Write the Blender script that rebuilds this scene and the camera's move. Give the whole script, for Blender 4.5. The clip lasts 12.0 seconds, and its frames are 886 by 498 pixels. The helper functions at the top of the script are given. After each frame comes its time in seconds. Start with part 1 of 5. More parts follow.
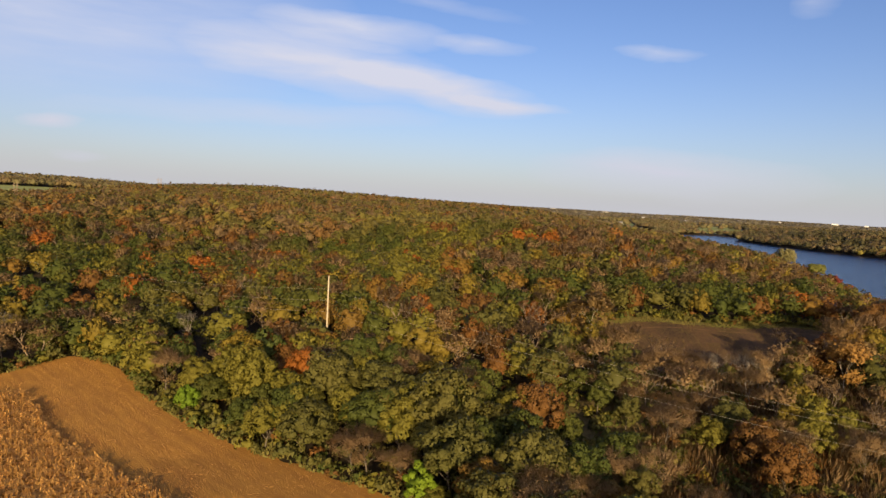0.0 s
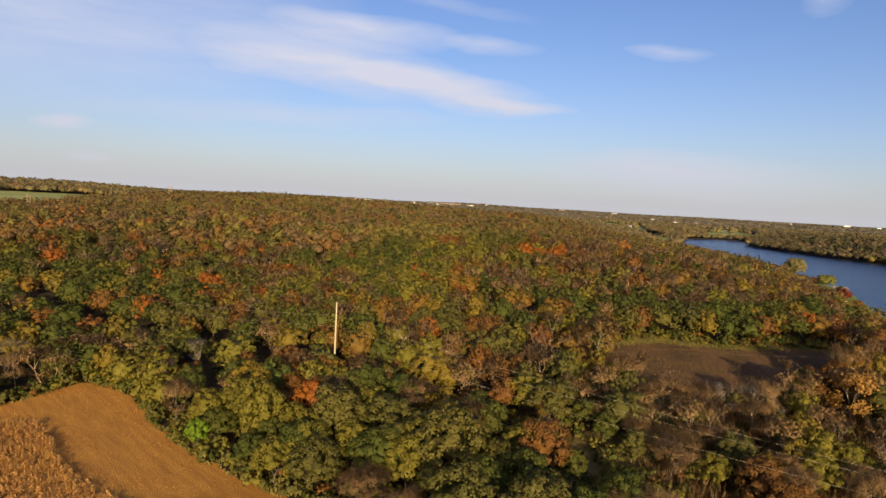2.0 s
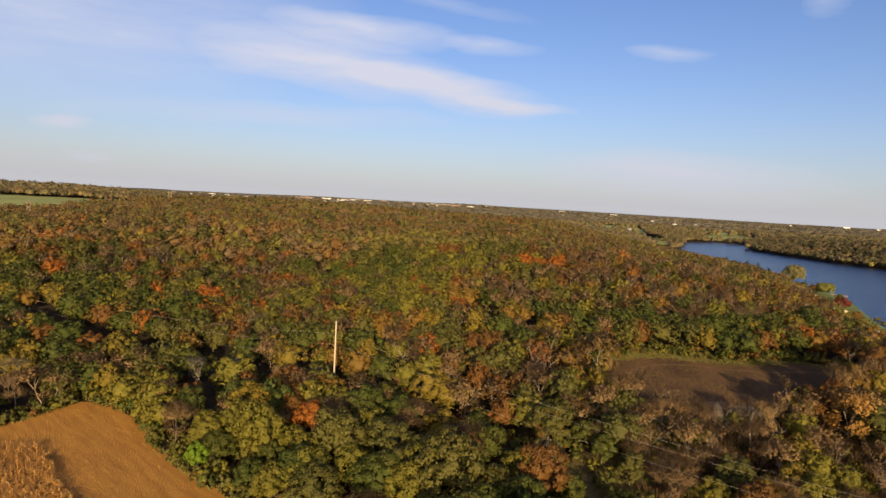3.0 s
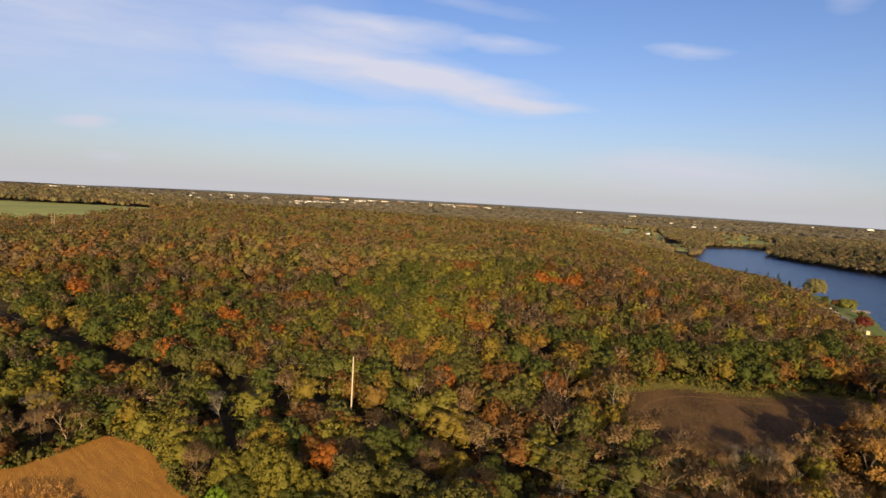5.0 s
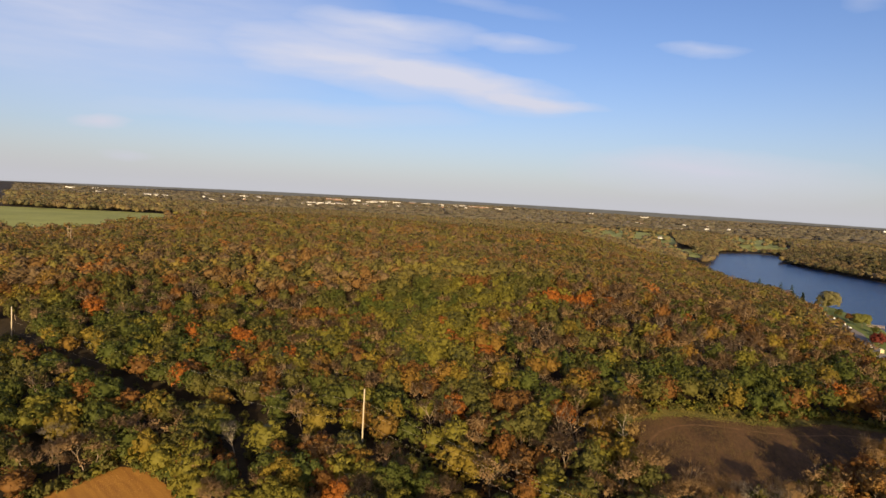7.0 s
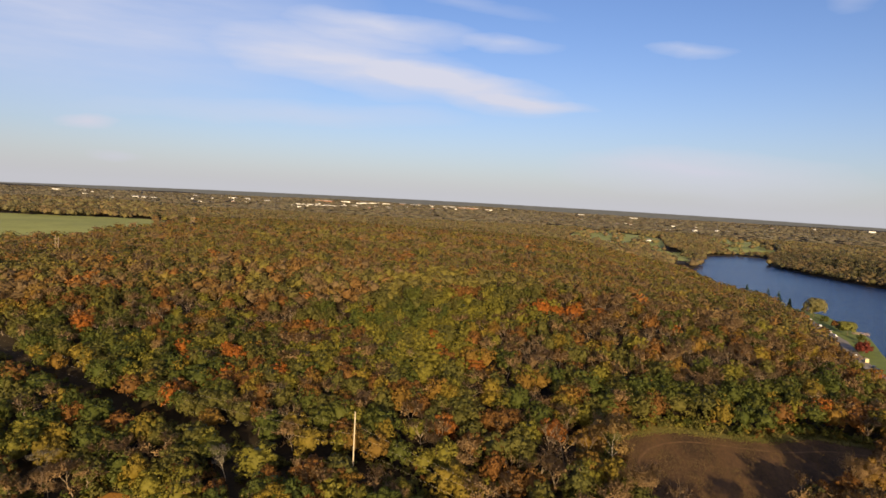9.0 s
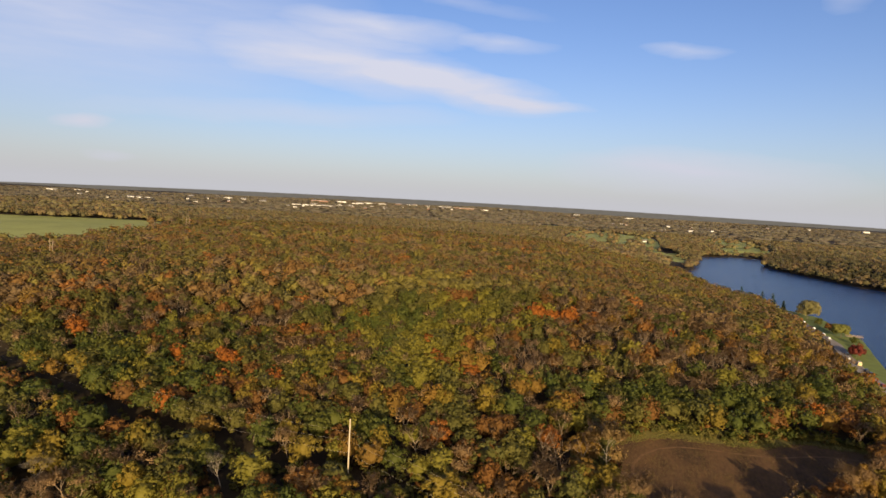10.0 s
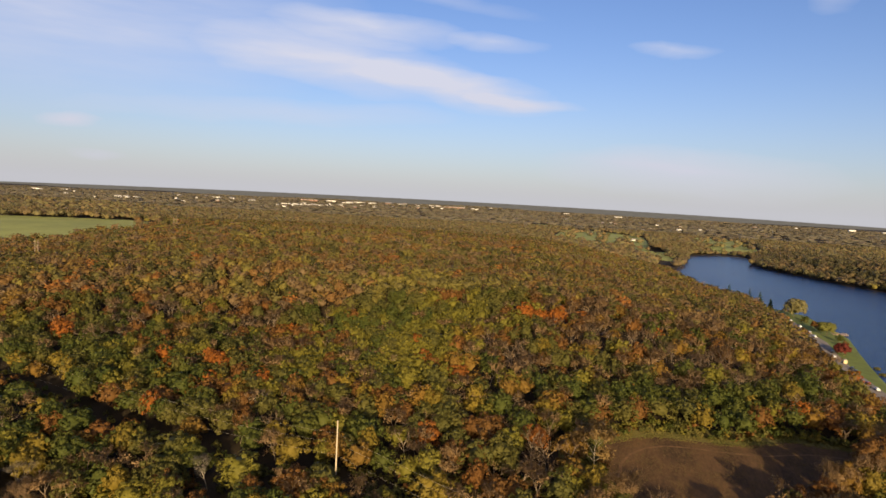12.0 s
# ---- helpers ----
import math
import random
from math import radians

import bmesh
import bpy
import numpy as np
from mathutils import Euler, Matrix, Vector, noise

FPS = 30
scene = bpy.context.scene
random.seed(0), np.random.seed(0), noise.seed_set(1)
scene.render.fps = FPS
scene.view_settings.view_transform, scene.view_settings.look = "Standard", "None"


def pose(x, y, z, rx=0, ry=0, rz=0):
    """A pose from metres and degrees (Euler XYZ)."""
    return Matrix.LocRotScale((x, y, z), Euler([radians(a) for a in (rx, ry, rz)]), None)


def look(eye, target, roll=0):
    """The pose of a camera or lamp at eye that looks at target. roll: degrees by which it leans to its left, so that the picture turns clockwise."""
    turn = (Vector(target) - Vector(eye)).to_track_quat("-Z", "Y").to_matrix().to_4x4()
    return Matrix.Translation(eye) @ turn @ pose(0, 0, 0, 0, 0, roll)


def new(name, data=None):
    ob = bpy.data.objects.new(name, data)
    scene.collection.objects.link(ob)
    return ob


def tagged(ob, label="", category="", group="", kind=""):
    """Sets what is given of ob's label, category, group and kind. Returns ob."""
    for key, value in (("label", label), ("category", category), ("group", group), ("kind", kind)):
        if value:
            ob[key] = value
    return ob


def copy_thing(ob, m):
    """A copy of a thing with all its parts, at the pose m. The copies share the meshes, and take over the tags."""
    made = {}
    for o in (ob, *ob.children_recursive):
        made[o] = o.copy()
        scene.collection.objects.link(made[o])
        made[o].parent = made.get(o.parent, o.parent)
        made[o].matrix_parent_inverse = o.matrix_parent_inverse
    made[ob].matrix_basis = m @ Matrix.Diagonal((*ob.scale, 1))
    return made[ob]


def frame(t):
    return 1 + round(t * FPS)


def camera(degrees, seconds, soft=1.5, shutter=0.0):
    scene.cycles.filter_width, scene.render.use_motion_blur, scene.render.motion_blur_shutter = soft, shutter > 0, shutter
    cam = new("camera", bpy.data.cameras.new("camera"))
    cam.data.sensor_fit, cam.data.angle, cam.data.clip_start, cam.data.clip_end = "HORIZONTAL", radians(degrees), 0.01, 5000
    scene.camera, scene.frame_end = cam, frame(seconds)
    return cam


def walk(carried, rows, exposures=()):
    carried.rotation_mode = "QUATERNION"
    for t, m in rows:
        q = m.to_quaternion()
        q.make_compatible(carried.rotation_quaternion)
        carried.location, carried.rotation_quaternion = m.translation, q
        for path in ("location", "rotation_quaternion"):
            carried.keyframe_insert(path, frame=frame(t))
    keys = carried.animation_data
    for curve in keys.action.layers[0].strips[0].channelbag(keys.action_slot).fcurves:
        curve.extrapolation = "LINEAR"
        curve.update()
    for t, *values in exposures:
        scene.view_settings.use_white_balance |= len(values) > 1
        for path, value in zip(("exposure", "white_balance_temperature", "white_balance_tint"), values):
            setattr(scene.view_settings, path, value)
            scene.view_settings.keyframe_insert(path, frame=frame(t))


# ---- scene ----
cam = camera(68.8, 12.0, soft=1.5)
# seconds, eye in metres, yaw, pitch, roll in degrees
ROWS = [
    (0.0, 0.00, 0.00, 48.00, 0.000, -4.363, 3.074),
    (0.5, -0.13, -0.02, 48.81, -0.011, -4.300, 3.047),
    (1.0, -0.13, -0.17, 50.38, 0.152, -4.308, 3.025),
    (1.5, -0.08, -0.49, 53.08, 0.690, -4.366, 2.992),
    (2.0, 0.16, -0.75, 56.08, 0.784, -4.382, 3.057),
    (2.5, 0.19, -0.89, 58.92, 0.755, -4.390, 3.066),
    (3.0, 0.05, -0.87, 61.66, 0.773, -4.358, 3.100),
    (5.0, -0.41, -1.21, 73.22, 2.279, -4.505, 3.157),
    (5.5, -0.32, -1.48, 75.90, 2.511, -4.516, 3.179),
    (6.0, -0.22, -1.77, 78.55, 2.684, -4.545, 3.202),
    (6.5, -0.41, -1.92, 81.27, 2.774, -4.600, 3.215),
    (7.0, -0.62, -1.96, 83.81, 3.298, -4.618, 3.189),
    (9.0, -1.00, -2.33, 90.96, 2.418, -4.556, 3.094),
    (9.5, -0.88, -2.52, 92.13, 2.211, -4.570, 3.094),
    (10.0, -0.72, -2.72, 93.43, 2.064, -4.555, 3.128),
    (10.5, -0.55, -2.75, 93.85, 1.803, -4.543, 3.111),
    (11.0, -0.35, -2.64, 93.94, 1.524, -4.564, 3.087),
    (11.5, -0.12, -2.46, 94.05, 1.338, -4.614, 3.057),
    (12.0, 0.05, -2.34, 94.00, 1.187, -4.600, 3.070),
]
walk(cam, [(t, pose(x, y, z, 90 + pitch, 0, yaw) @ pose(0, 0, 0, 0, 0, roll)) for t, x, y, z, yaw, pitch, roll in ROWS])

# ---------------------------------------------------------------- light
SUN_ELEVATION, SUN_SIDE = 12.8, -5.0      # degrees; the low sun stands behind the first eye, a little to its right
scene.view_settings.exposure = 0.50
sun = new("sun", bpy.data.lights.new("sun", "SUN"))
sun.data.energy, sun.data.angle, sun.data.color = 5.0, radians(0.6), (1.0, 0.75, 0.42)
_toward = Vector((-math.sin(radians(SUN_SIDE)), -math.cos(radians(SUN_SIDE)), math.tan(radians(SUN_ELEVATION)))).normalized()
sun.matrix_world = look(_toward * 300 + Vector((0, 0, 200)), Vector((0, 0, 200)))

world = bpy.data.worlds.new("evening_sky")
scene.world = world
world.use_nodes = True


def build_sky(tree):
    tree.nodes.clear()

    def node(kind, **values):
        n = tree.nodes.new(kind)
        for key, value in values.items():
            n.inputs[key].default_value = value
        return n

    def join(a, b):
        tree.links.new(a, b)

    def calc(op, a, b=None, clamp=False):
        n = tree.nodes.new("ShaderNodeMath")
        n.operation, n.use_clamp = op, clamp
        for k, v in enumerate((a, b)):
            if v is None:
                continue
            if isinstance(v, (int, float)):
                n.inputs[k].default_value = v
            else:
                join(v, n.inputs[k])
        return n.outputs[0]

    def blend(f, a, b):
        n = tree.nodes.new("ShaderNodeMix")
        n.data_type = "RGBA"
        for sock, v in ((n.inputs[0], f), (n.inputs[6], a), (n.inputs[7], b)):
            if isinstance(v, (int, float)):
                sock.default_value = v
            elif isinstance(v, tuple):
                sock.default_value = v
            else:
                join(v, sock)
        return n.outputs[2]

    sky = tree.nodes.new("ShaderNodeTexSky")
    sky.sky_type, sky.sun_disc = "NISHITA", False
    sky.sun_elevation, sky.sun_rotation = radians(SUN_ELEVATION), radians(180 + SUN_SIDE)
    sky.air_density, sky.dust_density, sky.ozone_density = 1.0, 0.6, 1.6
    coord = tree.nodes.new("ShaderNodeTexCoord")
    split = tree.nodes.new("ShaderNodeSeparateXYZ")
    join(coord.outputs["Generated"], split.inputs[0])
    sx, sy, sz = split.outputs
    east = calc("MULTIPLY", calc("ARCTAN2", sx, sy), 57.2958)
    high = calc("MULTIPLY", calc("ARCSINE", sz), 57.2958)
    flat = tree.nodes.new("ShaderNodeCombineXYZ")
    join(east, flat.inputs[0]), join(high, flat.inputs[1])
    # ragged edges: the cloud plan is bent by noise
    bend = node("ShaderNodeTexNoise", Scale=1.0, Detail=4.0, Roughness=0.5)
    bend.noise_dimensions = "2D"
    drawn = tree.nodes.new("ShaderNodeMapping")
    join(flat.outputs[0], drawn.inputs["Vector"])
    drawn.inputs["Rotation"].default_value, drawn.inputs["Scale"].default_value = (0, 0, radians(7)), (0.10, 0.36, 1)
    join(drawn.outputs[0], bend.inputs["Vector"])
    push = tree.nodes.new("ShaderNodeVectorMath")
    push.operation = "MULTIPLY_ADD"
    join(bend.outputs["Color"], push.inputs[0])
    push.inputs[1].default_value = (4.6, 1.7, 0)
    shift = tree.nodes.new("ShaderNodeVectorMath")
    shift.operation = "ADD"
    join(flat.outputs[0], shift.inputs[0])
    shift.inputs[1].default_value = (-2.3, -0.85, 0)
    join(shift.outputs[0], push.inputs[2])
    plan = push.outputs[0]
    # thin evening clouds: azimuth, height, half length, half width, tilt (degrees), density
    CLOUDS = [
        (-10.0, 10.7, 13.5, 2.7, -5.0, 1.0), (-1.0, 9.6, 9.5, 1.8, -9.0, 0.85), (5.0, 8.5, 5.0, 0.7, -3.0, 0.7),
        (-8.0, 13.8, 9.5, 1.3, -1.0, 0.75), (2.5, 13.2, 4.5, 0.8, -4.0, 0.55), (-33.0, 12.0, 26.0, 7.5, 4.0, 0.64),
        (-16.0, 6.4, 17.0, 1.1, 3.0, 0.42), (-31.5, 4.5, 2.0, 0.7, 0.0, 0.9), (-29.5, 1.7, 2.4, 0.5, 0.0, 0.6),
        (16.8, 12.7, 4.0, 0.6, -3.0, 0.5), (28.4, 15.8, 2.0, 1.2, 10.0, 0.28), (19.0, 3.0, 13.0, 2.4, -3.0, 0.95),
        (-2.0, 16.5, 9.0, 0.7, -8.0, 0.25)]
    total = None
    for az, el, half, wide, tilt, dense in CLOUDS:
        place = tree.nodes.new("ShaderNodeMapping")
        place.vector_type = "TEXTURE"
        join(plan, place.inputs["Vector"])
        place.inputs["Location"].default_value = (az, el, 0)
        place.inputs["Rotation"].default_value = (0, 0, radians(tilt))
        place.inputs["Scale"].default_value = (half, wide, 1)
        puff = tree.nodes.new("ShaderNodeTexGradient")
        puff.gradient_type = "SPHERICAL"
        join(place.outputs[0], puff.inputs[0])
        soft = calc("MULTIPLY", calc("POWER", puff.outputs["Fac"], 0.8), dense * 1.25)
        total = soft if total is None else calc("ADD", total, soft)
    stretch = tree.nodes.new("ShaderNodeMapping")
    join(flat.outputs[0], stretch.inputs["Vector"])
    stretch.inputs["Rotation"].default_value = (0, 0, radians(7))
    stretch.inputs["Scale"].default_value = (0.12, 0.8, 1)
    wisp = node("ShaderNodeTexNoise", Scale=1.0, Detail=6.0, Roughness=0.55)
    join(stretch.outputs[0], wisp.inputs["Vector"])
    veil = calc("MULTIPLY", total, calc("ADD", calc("MULTIPLY", wisp.outputs["Fac"], 0.9), 0.35), clamp=True)
    haze = calc("POWER", 2.718, calc("MULTIPLY", calc("MAXIMUM", high, 0.0), -0.22))
    cloudy = blend(veil, bluer_sky(tree, sky.outputs[0], join), CLOUD_COLOUR)
    dusty = blend(calc("MULTIPLY", haze, 0.9), cloudy, HAZE_COLOUR)
    # the pale glow of low haze round the sun, behind the first eye
    facing = tree.nodes.new("ShaderNodeVectorMath")
    facing.operation = "DOT_PRODUCT"
    join(coord.outputs["Generated"], facing.inputs[0])
    facing.inputs[1].default_value = tuple(_toward)
    glow = calc("POWER", calc("MAXIMUM", facing.outputs["Value"], 0.0), 4.0)
    dusty = blend(calc("MULTIPLY", glow, 0.8), dusty, (15.0, 11.6, 7.6, 1))
    # the last grey-brown woods at the horizon, painted into the sky far beyond the ground that is built
    grain = node("ShaderNodeTexNoise", Scale=1.0, Detail=5.0, Roughness=0.6)
    fine = tree.nodes.new("ShaderNodeMapping")
    fine.inputs["Scale"].default_value = (1.1, 9.0, 1)
    join(flat.outputs[0], fine.inputs["Vector"]), join(fine.outputs[0], grain.inputs["Vector"])
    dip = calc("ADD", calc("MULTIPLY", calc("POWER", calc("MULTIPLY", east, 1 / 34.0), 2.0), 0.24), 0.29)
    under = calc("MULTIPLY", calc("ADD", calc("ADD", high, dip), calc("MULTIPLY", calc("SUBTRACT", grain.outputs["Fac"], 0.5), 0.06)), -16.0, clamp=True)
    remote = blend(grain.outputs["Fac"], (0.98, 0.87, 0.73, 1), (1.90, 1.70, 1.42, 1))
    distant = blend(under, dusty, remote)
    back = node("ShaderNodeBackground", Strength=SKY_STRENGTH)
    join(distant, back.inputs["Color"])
    out = tree.nodes.new("ShaderNodeOutputWorld")
    join(back.outputs[0], out.inputs["Surface"])


SKY_STRENGTH = 0.086
CLOUD_COLOUR = (5.6, 5.75, 6.85, 1)
HAZE_COLOUR = (4.75, 4.72, 5.10, 1)


def bluer_sky(tree, colour, join):
    """The clear sky, a little bluer than the model gives it."""
    n = tree.nodes.new("ShaderNodeMix")
    n.data_type, n.blend_type = "RGBA", "MULTIPLY"
    n.inputs[0].default_value = 1.0
    join(colour, n.inputs[6])
    n.inputs[7].default_value = (0.74, 0.83, 1.20, 1)
    return n.outputs[2]


build_sky(world.node_tree)

# ---------------------------------------------------------------- materials


def material(name, colour, second=None, scale=1.0, rough=0.85, bump=0.0, bump_scale=8.0, metal=0.0, stretch=(1, 1, 1), turn=0.0, vary=0.0, gloss=0.3):
    """Two colours mixed by noise at two scales, with relief."""
    m = bpy.data.materials.new(name)
    m.use_nodes = True
    t = m.node_tree
    p = t.nodes["Principled BSDF"]
    p.inputs["Roughness"].default_value, p.inputs["Metallic"].default_value = rough, metal
    p.inputs["Specular IOR Level"].default_value = gloss
    second = second or tuple(c * 0.7 for c in colour)
    geo = t.nodes.new("ShaderNodeNewGeometry")
    mp = t.nodes.new("ShaderNodeMapping")
    mp.vector_type = "TEXTURE"
    mp.inputs["Scale"].default_value, mp.inputs["Rotation"].default_value = tuple(1 / c for c in stretch), (0, 0, radians(turn))
    t.links.new(geo.outputs["Position"], mp.inputs["Vector"])
    n1, n2 = t.nodes.new("ShaderNodeTexNoise"), t.nodes.new("ShaderNodeTexNoise")
    n1.inputs["Scale"].default_value, n1.inputs["Detail"].default_value = scale, 6
    n2.inputs["Scale"].default_value, n2.inputs["Detail"].default_value = scale * 9, 4
    for n in (n1, n2):
        t.links.new(mp.outputs[0], n.inputs["Vector"])
    add = t.nodes.new("ShaderNodeMath")
    add.operation = "ADD"
    half = t.nodes.new("ShaderNodeMath")
    half.operation = "MULTIPLY_ADD"
    half.inputs[1].default_value, half.inputs[2].default_value = 0.55, -0.275
    t.links.new(n2.outputs["Fac"], half.inputs[0])
    t.links.new(n1.outputs["Fac"], add.inputs[0]), t.links.new(half.outputs[0], add.inputs[1])
    ramp = t.nodes.new("ShaderNodeValToRGB")
    ramp.color_ramp.elements[0].position, ramp.color_ramp.elements[1].position = 0.32, 0.68
    ramp.color_ramp.elements[0].color, ramp.color_ramp.elements[1].color = (*second, 1), (*colour, 1)
    t.links.new(add.outputs[0], ramp.inputs["Fac"])
    t.links.new(ramp.outputs[0], p.inputs["Base Color"])
    if bump:
        n3 = t.nodes.new("ShaderNodeTexNoise")
        n3.inputs["Scale"].default_value, n3.inputs["Detail"].default_value = bump_scale, 5
        t.links.new(mp.outputs[0], n3.inputs["Vector"])
        b = t.nodes.new("ShaderNodeBump")
        b.inputs["Strength"].default_value, b.inputs["Distance"].default_value = 1.0, bump
        t.links.new(n3.outputs["Fac"], b.inputs["Height"])
        t.links.new(b.outputs[0], p.inputs["Normal"])
    return m


def foliage(name, first, second, shine=0.12, vary=0.24, blotch=0.3):
    """Leaves: the tree's own tint between two colours, each clump a little lighter or darker, light through the leaf."""
    m = bpy.data.materials.new(name)
    m.use_nodes = True
    t = m.node_tree
    p = t.nodes["Principled BSDF"]
    p.inputs["Roughness"].default_value, p.inputs["Specular IOR Level"].default_value = 0.6, shine
    at = t.nodes.new("ShaderNodeAttribute")
    at.attribute_name = "tint"
    info = t.nodes.new("ShaderNodeObjectInfo")
    geo = t.nodes.new("ShaderNodeNewGeometry")

    def calc(op, a, b):
        n = t.nodes.new("ShaderNodeMath")
        n.operation = op
        for k, v in enumerate((a, b)):
            if isinstance(v, float):
                n.inputs[k].default_value = v
            else:
                t.links.new(v, n.inputs[k])
        return n.outputs[0]

    which = calc("FRACT", calc("ADD", at.outputs["Fac"], info.outputs["Random"]), 0.0)
    grain = t.nodes.new("ShaderNodeTexNoise")
    grain.inputs["Scale"].default_value, grain.inputs["Detail"].default_value = 0.55, 3
    t.links.new(geo.outputs["Position"], grain.inputs["Vector"])
    which = calc("ADD", which, calc("MULTIPLY", calc("SUBTRACT", grain.outputs["Fac"], 0.5), blotch))
    ramp = t.nodes.new("ShaderNodeValToRGB")
    ramp.color_ramp.elements[0].color, ramp.color_ramp.elements[1].color = (*[1.12 * c for c in first], 1), (*[1.12 * c for c in second], 1)
    t.links.new(which, ramp.inputs["Fac"])
    light = calc("MULTIPLY_ADD", geo.outputs["Random Per Island"], vary)
    light.node.inputs[2].default_value = 1 - vary / 2
    mix = t.nodes.new("ShaderNodeMix")
    mix.data_type, mix.blend_type = "RGBA", "MULTIPLY"
    mix.inputs[0].default_value = 1.0
    t.links.new(ramp.outputs[0], mix.inputs[6]), t.links.new(light, mix.inputs[7])
    t.links.new(mix.outputs[2], p.inputs["Base Color"])
    thin = t.nodes.new("ShaderNodeBsdfTranslucent")
    t.links.new(mix.outputs[2], thin.inputs["Color"])
    leaf = t.nodes.new("ShaderNodeMixShader")
    leaf.inputs[0].default_value = 0.25
    t.links.new(p.outputs[0], leaf.inputs[1]), t.links.new(thin.outputs[0], leaf.inputs[2])
    t.links.new(leaf.outputs[0], t.nodes["Material Output"].inputs["Surface"])
    return m


# kind of tree: (words, first colour, second colour, twiggy)
SPECIES = {
    "olive": ("olive-green oak", (0.112, 0.100, 0.025), (0.088, 0.086, 0.023), False),
    "dark": ("dark green oak", (0.064, 0.078, 0.017), (0.082, 0.086, 0.018), False),
    "lime": ("yellow-green hickory", (0.168, 0.146, 0.024), (0.138, 0.126, 0.022), False),
    "yellow": ("golden-yellow maple", (0.205, 0.147, 0.023), (0.168, 0.125, 0.022), False),
    "orange": ("bright orange maple", (0.300, 0.102, 0.019), (0.230, 0.087, 0.019), False),
    "russet": ("russet-brown oak", (0.178, 0.082, 0.023), (0.140, 0.072, 0.022), False),
    "brown": ("half-bare tan-brown elm", (0.285, 0.184, 0.086), (0.230, 0.146, 0.070), True),
    "grey": ("bare grey-brown ash", (0.295, 0.196, 0.100), (0.240, 0.156, 0.082), True),
    "amber": ("golden-brown oak", (0.198, 0.114, 0.023), (0.162, 0.098, 0.023), False),
}
KINDS = list(SPECIES)
LEAF = {k: foliage("leaves_" + k, v[1], v[2]) for k, v in SPECIES.items()}
BARK = material("bark", (0.20, 0.165, 0.125), (0.11, 0.088, 0.066), scale=3, bump=0.03, bump_scale=12)
PALE_BARK = material("pale_bark", (0.42, 0.36, 0.28), (0.26, 0.21, 0.15), scale=2, bump=0.02)
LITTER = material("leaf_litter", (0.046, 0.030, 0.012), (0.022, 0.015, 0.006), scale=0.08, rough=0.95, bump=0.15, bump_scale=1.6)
STUBBLE = material("stubble_soil", (0.43, 0.210, 0.037), (0.31, 0.138, 0.026), scale=0.34, rough=0.95, bump=0.16, bump_scale=3.0, stretch=(0.30, 2.2, 1), turn=-42)
CORN = material("dry_corn", (0.58, 0.310, 0.075), (0.40, 0.185, 0.042), scale=0.5, rough=0.8)
WEEDY = material("weedy_soil", (0.135, 0.071, 0.028), (0.058, 0.032, 0.013), scale=0.11, rough=0.95, bump=0.12, bump_scale=2.5, stretch=(1, 0.4, 1), turn=-14)
DRY_GRASS = material("dry_grass", (0.150, 0.098, 0.036), (0.088, 0.068, 0.022), scale=0.3, rough=0.9)
MEADOW = material("meadow_grass", (0.335, 0.350, 0.098), (0.255, 0.275, 0.076), scale=0.02, rough=0.95)
RIM_GRASS = material("rim_grass", (0.175, 0.142, 0.036), (0.110, 0.104, 0.024), scale=0.12, rough=0.95, bump=0.2, bump_scale=1.5)
CUT_GRASS = material("cut_grass", (0.150, 0.108, 0.036), (0.085, 0.066, 0.022), scale=0.16, rough=0.95, bump=0.25, bump_scale=1.2)
LAWN = material("lawn", (0.17, 0.21, 0.045), (0.125, 0.155, 0.038), scale=0.15, rough=0.95)
RUT = material("wheel_rut", (0.190, 0.104, 0.046), (0.105, 0.058, 0.026), scale=0.4, rough=0.95)
ROAD = material("pale_asphalt", (0.27, 0.235, 0.20), (0.19, 0.165, 0.145), scale=0.3, rough=0.9)
SAND = material("sand", (0.42, 0.34, 0.24), (0.30, 0.24, 0.16), scale=0.2, rough=0.95)
WOOD = material("weathered_wood", (0.44, 0.33, 0.21), (0.30, 0.21, 0.13), scale=0.8, stretch=(1, 1, 0.1), rough=0.8)
STEEL = material("wire_metal", (0.50, 0.46, 0.40), (0.40, 0.36, 0.30), scale=2, rough=0.35, metal=0.8)
WHITE = material("white_paint", (0.78, 0.76, 0.72), (0.66, 0.64, 0.60), scale=0.05, rough=0.6)
ROOF = material("grey_roof", (0.26, 0.245, 0.24), (0.18, 0.17, 0.165), scale=0.1, rough=0.8)
BRICK = material("brick_wall", (0.34, 0.20, 0.14), (0.26, 0.15, 0.11), scale=0.1)
RUBBER = material("tyre_rubber", (0.02, 0.02, 0.02), (0.014, 0.014, 0.014), rough=0.9)
DARK_GLASS = material("tinted_glass", (0.02, 0.024, 0.03), (0.015, 0.018, 0.022), rough=0.08, gloss=0.6)
BARE_LIMB = material("bare_limb", (0.33, 0.255, 0.175), (0.22, 0.165, 0.115), scale=1.5)


def hazed(name, share, tone):
    """The same kinds of tree, with distance haze mixed into the leaf colours."""
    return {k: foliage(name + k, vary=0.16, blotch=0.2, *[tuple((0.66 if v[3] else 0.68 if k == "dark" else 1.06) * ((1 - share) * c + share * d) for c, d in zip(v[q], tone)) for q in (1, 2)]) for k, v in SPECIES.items()}


